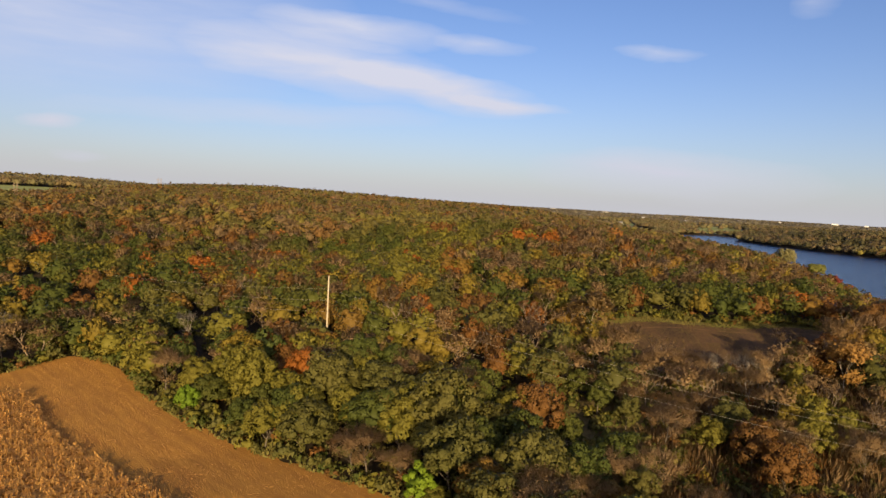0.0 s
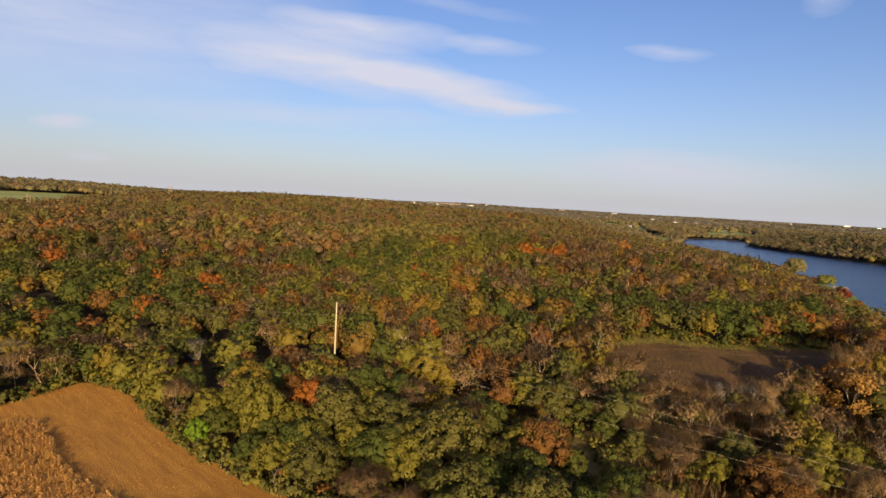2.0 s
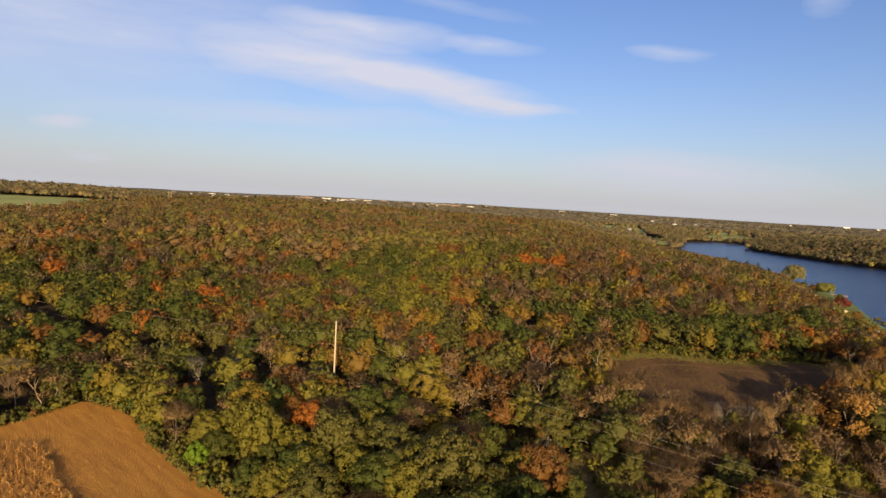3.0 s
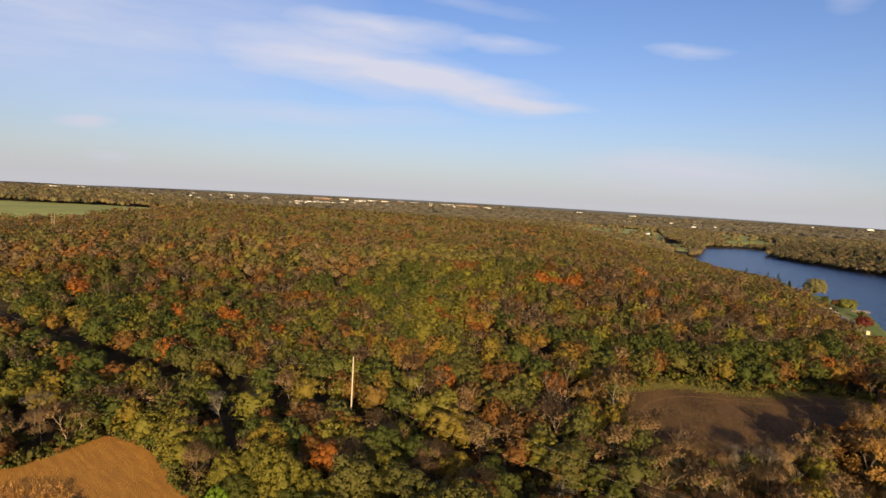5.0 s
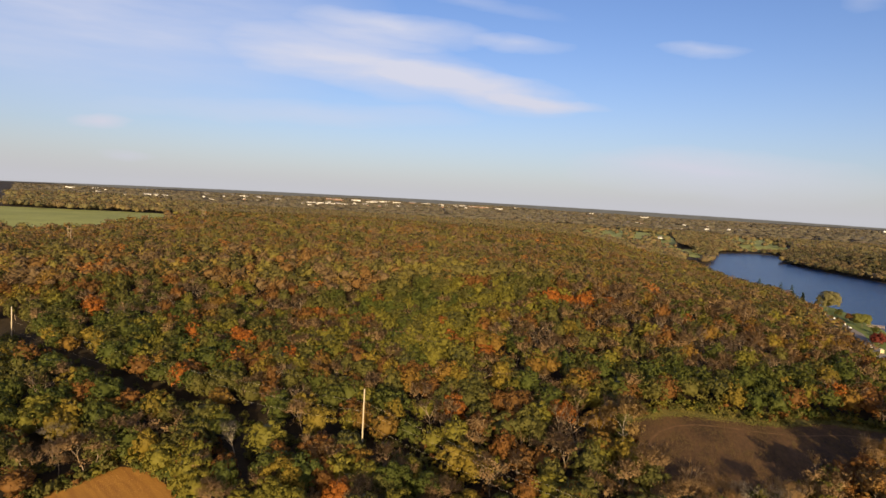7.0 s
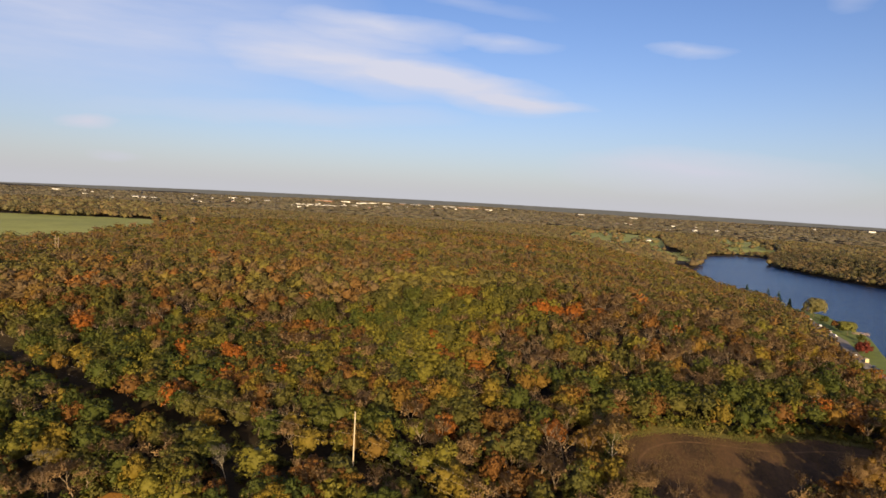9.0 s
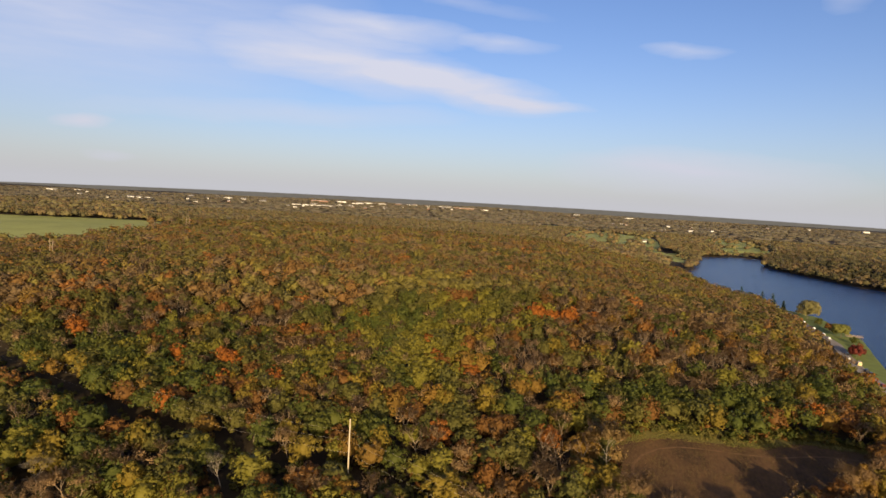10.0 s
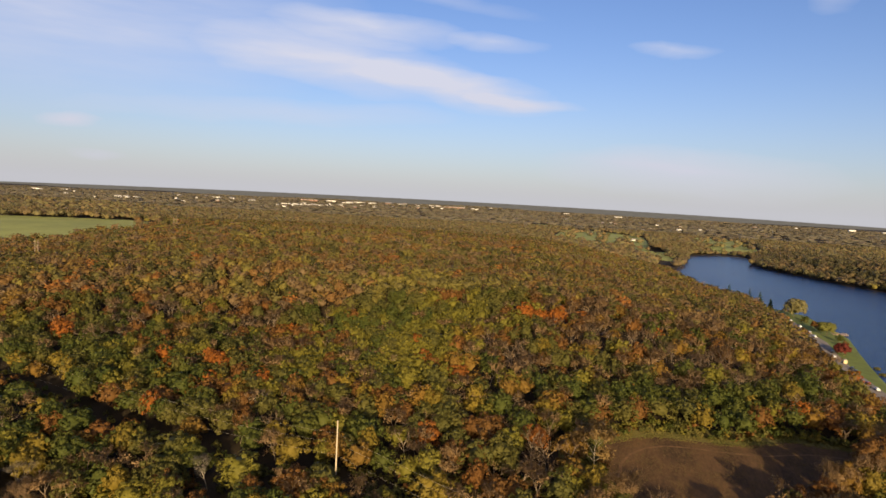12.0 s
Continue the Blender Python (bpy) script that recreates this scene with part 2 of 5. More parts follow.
# the haze tone takes a larger share of the colour further out
FAR_LEAF = hazed("ridge_", 0.28, (0.205, 0.150, 0.062))
REMOTE_LEAF = hazed("remote_", 0.62, (0.190, 0.158, 0.084))
DULL = hazed("horizon_", 0.84, (0.152, 0.134, 0.098))
TAN_LEAF = foliage("leaves_tan", (0.300, 0.200, 0.075), (0.250, 0.165, 0.064))
GOLD_LEAF = foliage("leaves_gold", (0.330, 0.185, 0.052), (0.270, 0.150, 0.046))
STRAW = material("straw", (0.60, 0.32, 0.085), (0.45, 0.22, 0.055), scale=0.4)


def water_material():
    m = bpy.data.materials.new("lake_water")
    m.use_nodes = True
    t = m.node_tree
    p = t.nodes["Principled BSDF"]
    p.inputs["Base Color"].default_value = (0.006, 0.026, 0.094, 1)
    p.inputs["Roughness"].default_value, p.inputs["IOR"].default_value, p.inputs["Specular IOR Level"].default_value = 0.24, 1.33, 0.21
    geo = t.nodes.new("ShaderNodeNewGeometry")
    mp = t.nodes.new("ShaderNodeMapping")
    mp.inputs["Scale"].default_value, mp.inputs["Rotation"].default_value = (0.25, 1.0, 1), (0, 0, radians(8))
    t.links.new(geo.outputs["Position"], mp.inputs["Vector"])
    n = t.nodes.new("ShaderNodeTexNoise")
    n.inputs["Scale"].default_value, n.inputs["Detail"].default_value = 0.9, 7
    t.links.new(mp.outputs[0], n.inputs["Vector"])
    big = t.nodes.new("ShaderNodeTexNoise")
    big.inputs["Scale"].default_value, big.inputs["Detail"].default_value = 0.03, 4
    t.links.new(mp.outputs[0], big.inputs["Vector"])
    b = t.nodes.new("ShaderNodeBump")
    b.inputs["Distance"].default_value = 0.55
    t.links.new(big.outputs["Fac"], b.inputs["Strength"])
    t.links.new(n.outputs["Fac"], b.inputs["Height"]), t.links.new(b.outputs[0], p.inputs["Normal"])
    return m


WATER = water_material()


def paint(name, colour, rough=0.3):
    return material(name, colour, tuple(c * 0.9 for c in colour), scale=1, rough=rough, gloss=0.5)


# ---------------------------------------------------------------- the lie of the land
WATER_Z = 3.0
LAKE = [(196, 262), (241, 354), (266, 414), (301, 492), (322, 594), (300, 660), (292, 740), (300, 850), (318, 930), (345, 1000), (420, 1180),
        (470, 1310), (540, 1345), (596, 1312), (540, 1190), (512, 1135), (514, 1010), (528, 885), (542, 821), (575, 700), (640, 560), (700, 400), (640, 250), (420, 150), (250, 180)]
FALL = ([0, 130, 200, 300, 420, 600, 800, 1000, 1300, 1600, 2500, 4900, 8000, 14000], [-5, -4, 2, 8, 18, 28, 33, 30, 21, 13, 5, 16, 18, 22])
# rises and hollows on a 90 m net, from (-270, 120)
KNOLLS = [
    [-0.7, -6.8, -0.8, 2.4, -5.7, -4.3],
    [-3.6, -0.3, -1.6, -1.6, 1.2, 3.3],
    [-13.0, 2.6, -2.2, 4.7, -0.2, -4.0],
    [7.7, -1.9, -14.2, -1.0, 5.8, -3.1],
    [-2.9, 6.0, 4.2, 8.1, 2.8, -3.5],
    [-2.2, -2.0, -3.4, -3.9, -3.9, -0.7]]


def away(x, y, ring):
    """Distance from a closed outline, negative within it."""
    x, y = np.asarray(x, float), np.asarray(y, float)
    best, inside = np.full(x.shape, 1e9), np.zeros(x.shape, bool)
    for (ax, ay), (bx, by) in zip(ring, ring[1:] + ring[:1]):
        dx, dy = bx - ax, by - ay
        s = np.clip(((x - ax) * dx + (y - ay) * dy) / (dx * dx + dy * dy), 0, 1)
        best = np.minimum(best, np.hypot(x - ax - s * dx, y - ay - s * dy))
        cross = (ay > y) != (by > y)
        inside ^= cross & (x < dx * (y - ay) / (dy if dy else 1e-9) + ax)
    return np.where(inside, -best, best)


def from_line(x, y, line):
    x, y = np.asarray(x, float), np.asarray(y, float)
    best = np.full(x.shape, 1e9)
    for (ax, ay), (bx, by) in zip(line, line[1:]):
        dx, dy = bx - ax, by - ay
        s = np.clip(((x - ax) * dx + (y - ay) * dy) / (dx * dx + dy * dy), 0, 1)
        best = np.minimum(best, np.hypot(x - ax - s * dx, y - ay - s * dy))
    return best


def swell(x, y, size, seed):
    """Smooth unevenness between about -1 and 1."""
    r = np.random.default_rng(seed)
    z = 0
    for k in range(7):
        a, f, p = r.uniform(0, 6.28), r.uniform(0.6, 1.6) * 6.28 / size, r.uniform(0, 6.28)
        z = z + np.sin((x * np.cos(a) + y * np.sin(a)) * f + p)
    return z / 3.2


def ground_z(x, y):
    x, y = np.asarray(x, float), np.asarray(y, float)
    r = np.hypot(x, y)
    z = np.interp(r, *FALL)
    for j, row in enumerate(KNOLLS):
        for i, h in enumerate(row):
            z = z + h * np.exp(-((x + 270 - 90 * i) ** 2 + (y - 120 - 90 * j) ** 2) / 7200.0)
    z = z + np.clip((r - 2500) / 2400, 0, 1) ** 1.5 * 14 * np.exp(-((x + 400) / 1400.0) ** 2)
    z = z + np.clip((r - 700) / 900, 0, 1) * swell(x, y, 900, 3) * 4
    z = z + 27 * np.exp(-((x + 800) ** 2 + (y - 1200) ** 2) / (2 * 240.0 ** 2)) - 9 * np.exp(-((x + 410) ** 2 + (y - 590) ** 2) / (2 * 100.0 ** 2))
    z = z + 8 * np.exp(-((x + 240) ** 2 + (y - 620) ** 2) / (2 * 100.0 ** 2))
    z = z + 7.5 * np.exp(-((x + 190) / 190.0) ** 2 - ((y - 800) / 190.0) ** 2)
    shore = away(x, y, LAKE)
    w = np.clip(shore / (90 + 130 * np.clip((y - 420) / 180, 0, 1) * (x < 400)), 0, 1)
    w = w * w * (3 - 2 * w)
    bank = WATER_Z + 0.25 + 0.025 * np.clip(shore, 0, 200)
    z = np.where(shore < 0, WATER_Z + np.maximum(-3.0, 0.25 + shore * 0.3), bank * (1 - w) + z * w)
    return z


def gz(x, y):
    return float(ground_z(np.array([x]), np.array([y]))[0])


# ---------------------------------------------------------------- mesh makers


def mesh_of(name, verts, tris, slots, index=None, tint=None, smooth=False):
    """A mesh from arrays of points and triangles."""
    me = bpy.data.meshes.new(name)
    verts, tris = np.asarray(verts, np.float32), np.asarray(tris, np.int32)
    rounded = verts[:, 3:] if verts.shape[1] == 6 else None
    verts = verts[:, :3]
    me.vertices.add(len(verts)), me.loops.add(tris.size), me.polygons.add(len(tris))
    me.vertices.foreach_set("co", verts.ravel())
    me.loops.foreach_set("vertex_index", tris.ravel())
    me.polygons.foreach_set("loop_start", np.arange(0, tris.size, 3, dtype=np.int32))
    for s in slots:
        me.materials.append(s)
    if index is not None:
        me.polygons.foreach_set("material_index", np.asarray(index, np.int32))
    if smooth or rounded is not None:
        me.polygons.foreach_set("use_smooth", np.ones(len(tris), bool))
    me.update(calc_edges=True)
    if rounded is not None:
        me.attributes.new("custom_normal", "FLOAT_VECTOR", "POINT").data.foreach_set("vector", np.ascontiguousarray(rounded).ravel())
    if tint is not None:
        me.attributes.new("tint", "FLOAT", "FACE").data.foreach_set("value", np.asarray(tint, np.float32))
    return me


class Heap:
    """Gathers pieces for one joined mesh."""

    def __init__(self):
        self.v, self.f, self.m, self.t, self.n = [], [], [], [], 0

    def add(self, v, f, mat=0, tint=0.0):
        self.v.append(v), self.f.append(f + self.n)
        self.m.append(np.full(len(f), mat)), self.t.append(np.full(len(f), tint))
        self.n += len(v)

    def many(self, v, f, places, turns, sizes, tall, mats, tints, own=None):
        """Copies of one shape, each turned about z, scaled and put at its place."""
        n = len(places)
        if not n:
            return
        c, s = np.cos(turns)[:, None], np.sin(turns)[:, None]
        x = (v[None, :, 0] * c - v[None, :, 1] * s) * sizes[:, None] + places[:, None, 0]
        y = (v[None, :, 0] * s + v[None, :, 1] * c) * sizes[:, None] + places[:, None, 1]
        z = v[None, :, 2] * tall[:, None] + places[:, None, 2]
        p = np.stack([x, y, z], -1)
        if v.shape[1] == 6:
            nx, ny = v[None, :, 3] * c - v[None, :, 4] * s, v[None, :, 3] * s + v[None, :, 4] * c
            p = np.concatenate([p, np.stack([nx, ny, np.broadcast_to(v[None, :, 5], nx.shape)], -1)], -1)
        self.v.append(p.reshape(-1, v.shape[1]))
        self.f.append((f[None] + (np.arange(n) * len(v))[:, None, None]).reshape(-1, 3) + self.n)
        per = np.repeat(mats[:, None], len(f), 1)
        if own is not None:
            per[:, own >= 0] = own[own >= 0]
        self.m.append(per.ravel()), self.t.append(np.repeat(tints, len(f)))
        self.n += n * len(v)

    def mesh(self, name, slots):
        return mesh_of(name, np.concatenate(self.v), np.concatenate(self.f), slots, np.concatenate(self.m), np.concatenate(self.t))


def part(name, data, mat, parent, label=""):
    """Links a bmesh or a mesh as one part of a thing."""
    if isinstance(data, bmesh.types.BMesh):
        me = bpy.data.meshes.new(name)
        data.to_mesh(me)
        data.free()
        me.materials.append(mat)
        data = me
    ob = new(name, data)
    ob.parent = parent
    return tagged(ob, label)


def thing(name, label, category, at=(0, 0, 0), turn=0.0, group="", kind=""):
    e = new(name)
    e.empty_display_size = 0.5
    e.matrix_basis = pose(*at, 0, 0, turn)
    return tagged(e, label, category, group, kind)


def box(bm, sx, sy, sz, at=(0, 0, 0), turn=None, bevel=0.0):
    m = Matrix.Translation(at) @ (turn or Matrix.Identity(4)) @ Matrix.Diagonal((sx, sy, sz, 1))
    made = bmesh.ops.create_cube(bm, size=1, matrix=m)["verts"]
    if bevel:
        edges = list({e for v in made for e in v.link_edges})
        bmesh.ops.bevel(bm, geom=edges, offset=bevel, segments=1, affect="EDGES")
    return bm


def tube(points, radii, sides=5):
    """A tapered tube along points, as arrays."""
    pts = np.asarray(points, float)
    v, f = [], []
    for k, p in enumerate(pts):
        d = pts[min(k + 1, len(pts) - 1)] - pts[max(k - 1, 0)]
        d /= np.linalg.norm(d) + 1e-9
        a = np.cross(d, (0.3, 0.9, 0.1))
        a /= np.linalg.norm(a) + 1e-9
        b = np.cross(d, a)
        for j in range(sides):
            w = 2 * math.pi * j / sides
            v.append(p + radii[k] * (math.cos(w) * a + math.sin(w) * b))
    for k in range(len(pts) - 1):
        for j in range(sides):
            a, b = k * sides + j, k * sides + (j + 1) % sides
            f += [(a, b, b + sides), (a, b + sides, a + sides)]
    last = (len(pts) - 1) * sides
    f += [(last, last + j, last + j + 1) for j in range(1, sides - 1)]
    f += [(0, j + 1, j) for j in range(1, sides - 1)]
    return np.array(v), np.array(f)


def ico():
    g = (1 + 5 ** 0.5) / 2
    v = np.array([(-1, g, 0), (1, g, 0), (-1, -g, 0), (1, -g, 0), (0, -1, g), (0, 1, g), (0, -1, -g), (0, 1, -g), (g, 0, -1), (g, 0, 1), (-g, 0, -1), (-g, 0, 1)], float)
    f = np.array([(0, 11, 5), (0, 5, 1), (0, 1, 7), (0, 7, 10), (0, 10, 11), (1, 5, 9), (5, 11, 4), (11, 10, 2), (10, 7, 6), (7, 1, 8),
                  (3, 9, 4), (3, 4, 2), (3, 2, 6), (3, 6, 8), (3, 8, 9), (4, 9, 5), (2, 4, 11), (6, 2, 10), (8, 6, 7), (9, 8, 1)])
    return v / np.linalg.norm(v[0]), f


ICO_V, ICO_F = ico()


def unit(d):
    return d / (np.linalg.norm(d, axis=-1, keepdims=True) + 1e-9)


def finer(v, f):
    """Each triangle of a unit sphere in four."""
    v, f, seen, out = list(v), [], {}, f

    def mid(a, b):
        key = (min(a, b), max(a, b))
        if key not in seen:
            p = v[a] + v[b]
            seen[key] = len(v)
            v.append(p / np.linalg.norm(p))
        return seen[key]

    for a, b, c in out:
        ab, bc, ca = mid(a, b), mid(b, c), mid(c, a)
        f += [(a, ab, ca), (ab, b, bc), (ca, bc, c), (ab, bc, ca)]
    return np.array(v), np.array(f)


FINE_V, FINE_F = finer(ICO_V, ICO_F)


def with_normals(v, f):
    n = np.zeros_like(v)
    g = np.cross(v[f[:, 1]] - v[f[:, 0]], v[f[:, 2]] - v[f[:, 0]])
    for k in range(3):
        np.add.at(n, f[:, k], g)
    return np.concatenate([v, unit(n)], 1)


def sprigs(rng, at, out, size, loose=0.5, soft=None, rough=0.22):
    """Small three-cornered leaf clumps at points, facing roughly outwards, shaded with the round of the crown."""
    n = len(at)
    soft = unit(out if soft is None else soft)
    d = unit(unit(out) + rng.normal(0, loose, (n, 3)))
    d = np.where((d * soft).sum(1, keepdims=True) < 0, -d, d)
    a = unit(np.cross(d, rng.normal(0, 1, (n, 3))))
    b = np.cross(d, a)
    s = size * rng.uniform(0.6, 1.3, (n, 1))
    v = np.stack([at + a * s, at + (-0.5 * a + 0.87 * b) * s, at + (-0.5 * a - 0.87 * b) * s], 1).reshape(-1, 3)
    w = unit(soft + rng.normal(0, rough, (n, 3)))
    return np.concatenate([v, np.repeat(w, 3, 0)], 1), np.arange(3 * n).reshape(-1, 3)


def leafy(rng, lobes, leaves, size, radius=5.6, low=3.0, top=13.4, core=2, lump=0.34, loose=0.35, heart=(0.30, 0.66), rough=0.22):
    """A crown: leaf clumps over uneven lobes round an inner leafy heart, with creases between the lobes."""
    h = Heap()
    mid, tall = (low + top) / 2, (top - low) / 2
    centre = np.array((0, 0, mid - tall * 0.35))
    d, f = (ICO_V, ICO_F) if core == 1 else (FINE_V, FINE_F)
    v = d * rng.uniform(*heart, (len(d), 1)) * (radius, radius, tall * 0.97) + (0, 0, mid)
    h.add(np.concatenate([v, unit(d + (0, 0, 0.15) + rng.normal(0, 0.2, d.shape))], 1), f)
    for k in range(lobes):
        u = 1 - 1.55 * (k + rng.uniform(0.1, 0.9)) / lobes
        w = k * 2.4 + rng.uniform(-0.4, 0.4)
        flat = math.sqrt(max(0.0, 1 - u * u))
        reach = rng.uniform(0.58, 0.86)
        c = np.array([math.cos(w) * flat * radius * reach, math.sin(w) * flat * radius * reach, mid + u * tall * reach])
        r = radius * lump * rng.uniform(0.6, 1.25)
        n = max(3, int(leaves * rng.uniform(0.7, 1.3)))
        d = unit(rng.normal(0, 1, (n, 3)) + (math.cos(w) * flat * 0.6, math.sin(w) * flat * 0.6, 0.35 + 0.3 * u))
        at = c + d * r * rng.uniform(0.7, 1.08, (n, 1)) * (1, 1, 0.8)
        v, f = sprigs(rng, at, d, size, loose, soft=0.85 * d + 0.35 * unit(at - centre), rough=rough)
        h.add(v, f)
    v = np.concatenate(h.v)
    lean = rng.normal(0, 0.05, 2)
    v[:, 0] += lean[0] * v[:, 2]
    v[:, 1] = v[:, 1] * rng.uniform(0.8, 1.12) + lean[1] * v[:, 2]
    return v, np.concatenate(h.f)


def limbs(rng, levels, top=12.0, spread=1.0, sides=4, fine=1.0):
    """A tapered trunk that forks into limbs; also the tips, for twigs."""
    h, tips = Heap(), []

    def grow(p, d, length, r, level):
        pts, rad = [np.array(p)], [r]
        steps = 3 if level < 2 else 2
        for s in range(steps):
            d = d + rng.normal(0, 0.12, 3) + np.array((0, 0, 0.05))
            d /= np.linalg.norm(d)
            pts.append(pts[-1] + d * length / steps)
            rad.append(r * (1 - 0.55 * (s + 1) / steps))
        v, f = tube(pts, rad, sides)
        h.add(v, f)
        if level >= levels:
            tips.append((pts[-1], d, length))
            tips.append((pts[-2], d, length))
            return
        n = 4 if level == 0 else 3
        w0 = rng.uniform(0, 6.28)
        for k in range(n):
            w = w0 + k * 6.28 / n + rng.uniform(-0.4, 0.4)
            side = np.array((math.cos(w), math.sin(w), 0))
            nd = d * rng.uniform(0.75, 1.1) + side * rng.uniform(0.45, 0.8) * spread
            nd /= np.linalg.norm(nd)
            grow(pts[-1] if k else pts[-1], nd, length * rng.uniform(0.58, 0.75), rad[-1] * 0.72 * fine, level + 1)
        if level == 0:
            for k in range(3):
                w = rng.uniform(0, 6.28)
                nd = np.array((math.cos(w), math.sin(w), 0.7))
                grow(pts[2], nd / np.linalg.norm(nd), length * 0.5, rad[2] * 0.5, 2)

    grow((0, 0, -0.4), np.array((0.02, 0, 1.0)), top * 0.40, 0.24, 0)
    return np.concatenate(h.v), np.concatenate(h.f), tips


def twigs(rng, tips, count, width, length=1.6, leaves=0, size=0.2):
    """Thin twigs round the tips of limbs, with the last leaves."""
    h = Heap()
    pick = rng.integers(0, len(tips), count)
    p = np.array([tips[k][0] for k in pick]) + rng.normal(0, 0.35, (count, 3))
    d = np.array([tips[k][1] for k in pick]) + rng.normal(0, 0.55, (count, 3)) + (0, 0, 0.25)
    d /= np.linalg.norm(d, axis=1, keepdims=True)
    side = np.cross(d, rng.normal(0, 1, (count, 3)))
    side /= np.linalg.norm(side, axis=1, keepdims=True)
    ln = length * rng.uniform(0.5, 1.2, (count, 1))
    v = np.stack([p - side * width, p + side * width, p + d * ln], 1).reshape(-1, 3)
    soft = unit(unit(p - (0, 0, 6.5)) + 0.4 * d + rng.normal(0, 0.15, (count, 3)))
    h.add(np.concatenate([v, np.repeat(soft, 3, 0)], 1), np.arange(3 * count).reshape(-1, 3))
    if leaves:
        k = rng.integers(0, count, leaves)
        q = p[k] + d[k] * ln[k] * rng.uniform(0, 1.1, (leaves, 1)) + rng.normal(0, 0.3, (leaves, 3))
        v, f = sprigs(rng, q, d[k], size, soft=soft[k])
        h.add(v, f)
    return np.concatenate(h.v), np.concatenate(h.f)


# ---------------------------------------------------------------- ground, lake, fields
SOIL = [(-165, 118), (-124, 148), (-111, 162), (-107, 169), (-103, 179), (-84, 170), (-69, 150), (-53, 136), (-42, 128), (-28, 120), (-17, 114), (-8, 109), (10, 90), (24, 70), (-20, 40), (-120, 40)]
CORNFIELD = [(-175, 108), (-135, 140), (-104, 151), (-95, 150), (-81, 132), (-70, 123), (-59, 116), (-51, 109), (-44, 105), (-20, 80), (-30, 55), (-120, 55)]
FIELD = [(57, 233), (63, 237), (80, 243), (100, 239), (116, 238), (132, 245), (143, 242), (155, 240), (166, 232), (132, 208), (104, 197), (86, 188), (72, 184), (62, 190), (56, 200), (54, 214)]
PASTURE = [(-720, 545), (-440, 600), (-400, 640), (-352, 725), (-385, 850), (-470, 955), (-560, 915), (-650, 880), (-760, 860), (-1000, 870), (-1000, 640)]
MEADOWS = [
    [(215, 1500), (200, 1230), (262, 1190), (330, 1290), (384, 1300), (432, 1459), (500, 1740), (469, 1860), (406, 2223), (330, 2020)],
    [(322, 1160), (365, 1090), (405, 1180), (400, 1300), (368, 1310)],
    [(536, 1362), (600, 1342), (650, 1390), (790, 1820), (935, 2269), (757, 2120), (600, 1640)],
    [(-1150, 2300), (-900, 2420), (-950, 2600), (-1250, 2500)],
    [(250, 2350), (420, 2300), (440, 2500), (300, 2600)]]
SHORE_ROAD = [(215, 300), (226, 338), (231, 360), (239, 390), (250, 424), (265, 462), (270, 495), (279, 530), (289, 566), (300, 610), (312, 660)]
SWATH = [(-420, 383), (-234, 292), (-192, 261), (-152, 241), (-121, 226), (-94, 215), (-61, 202), (-37, 197), (-22, 189), (-4, 175), (18, 160), (36, 145), (50, 131), (62, 119), (85, 100), (117, 78)]


def land(name, label, mat, x, y, f, lift, category):
    v = np.stack([x, y, ground_z(x, y) + lift], -1)
    return tagged(new(name, mesh_of(name, v, f, [mat], smooth=True)), label, category, kind="structure")


def wheel_grid(angles, rings):
    a, r = np.meshgrid(angles, rings)
    nr, na = a.shape
    k = np.arange(nr * na).reshape(nr, na)
    q = np.stack([k[:-1, :-1], k[:-1, 1:], k[1:, 1:], k[1:, :-1]], -1).reshape(-1, 4)
    f = np.concatenate([q[:, [0, 2, 1]], q[:, [0, 3, 2]]])
    return (r * np.sin(a)).ravel(), (r * np.cos(a)).ravel(), f


angles = np.concatenate([np.radians(np.linspace(-50, 50, 170)), np.radians(np.linspace(52, 308, 70)), np.radians([310.0])])
rings = np.concatenate([[0.5, 30, 60], np.arange(80, 700, 6.0), np.geomspace(706, 14000, 105)])
gx, gy, gf = wheel_grid(angles, rings)
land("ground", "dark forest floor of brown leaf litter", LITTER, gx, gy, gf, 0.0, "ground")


def patch(name, label, mat, ring, lift, step, category):
    """A field within an outline, draped on the ground."""
    xs, ys = [p[0] for p in ring], [p[1] for p in ring]
    bm = bmesh.new()
    bm.faces.new([bm.verts.new((x, y, 0)) for x, y in ring])
    for axis, lo, hi in ((0, min(xs), max(xs)), (1, min(ys), max(ys))):
        for c in np.arange(lo + step, hi, step):
            co, no = ((c, 0, 0), (1, 0, 0)) if axis == 0 else ((0, c, 0), (0, 1, 0))
            bmesh.ops.bisect_plane(bm, geom=bm.verts[:] + bm.edges[:] + bm.faces[:], plane_co=co, plane_no=no)
    bmesh.ops.triangulate(bm, faces=bm.faces[:])
    for v in bm.verts:
        v.co.z = gz(v.co.x, v.co.y) + lift
    bmesh.ops.recalc_face_normals(bm, faces=bm.faces[:])
    me = bpy.data.meshes.new(name)
    bm.to_mesh(me)
    bm.free()
    if me.polygons[0].normal.z < 0:
        me.flip_normals()
    me.materials.append(mat)
    return tagged(new(name, me), label, category, kind="structure")


def smooth_ring(ring, rounds=2):
    for _ in range(rounds):
        ring = [q for a, b in zip(ring, ring[1:] + ring[:1]) for q in ((0.75 * a[0] + 0.25 * b[0], 0.75 * a[1] + 0.25 * b[1]), (0.25 * a[0] + 0.75 * b[0], 0.25 * a[1] + 0.75 * b[1]))]
    return ring


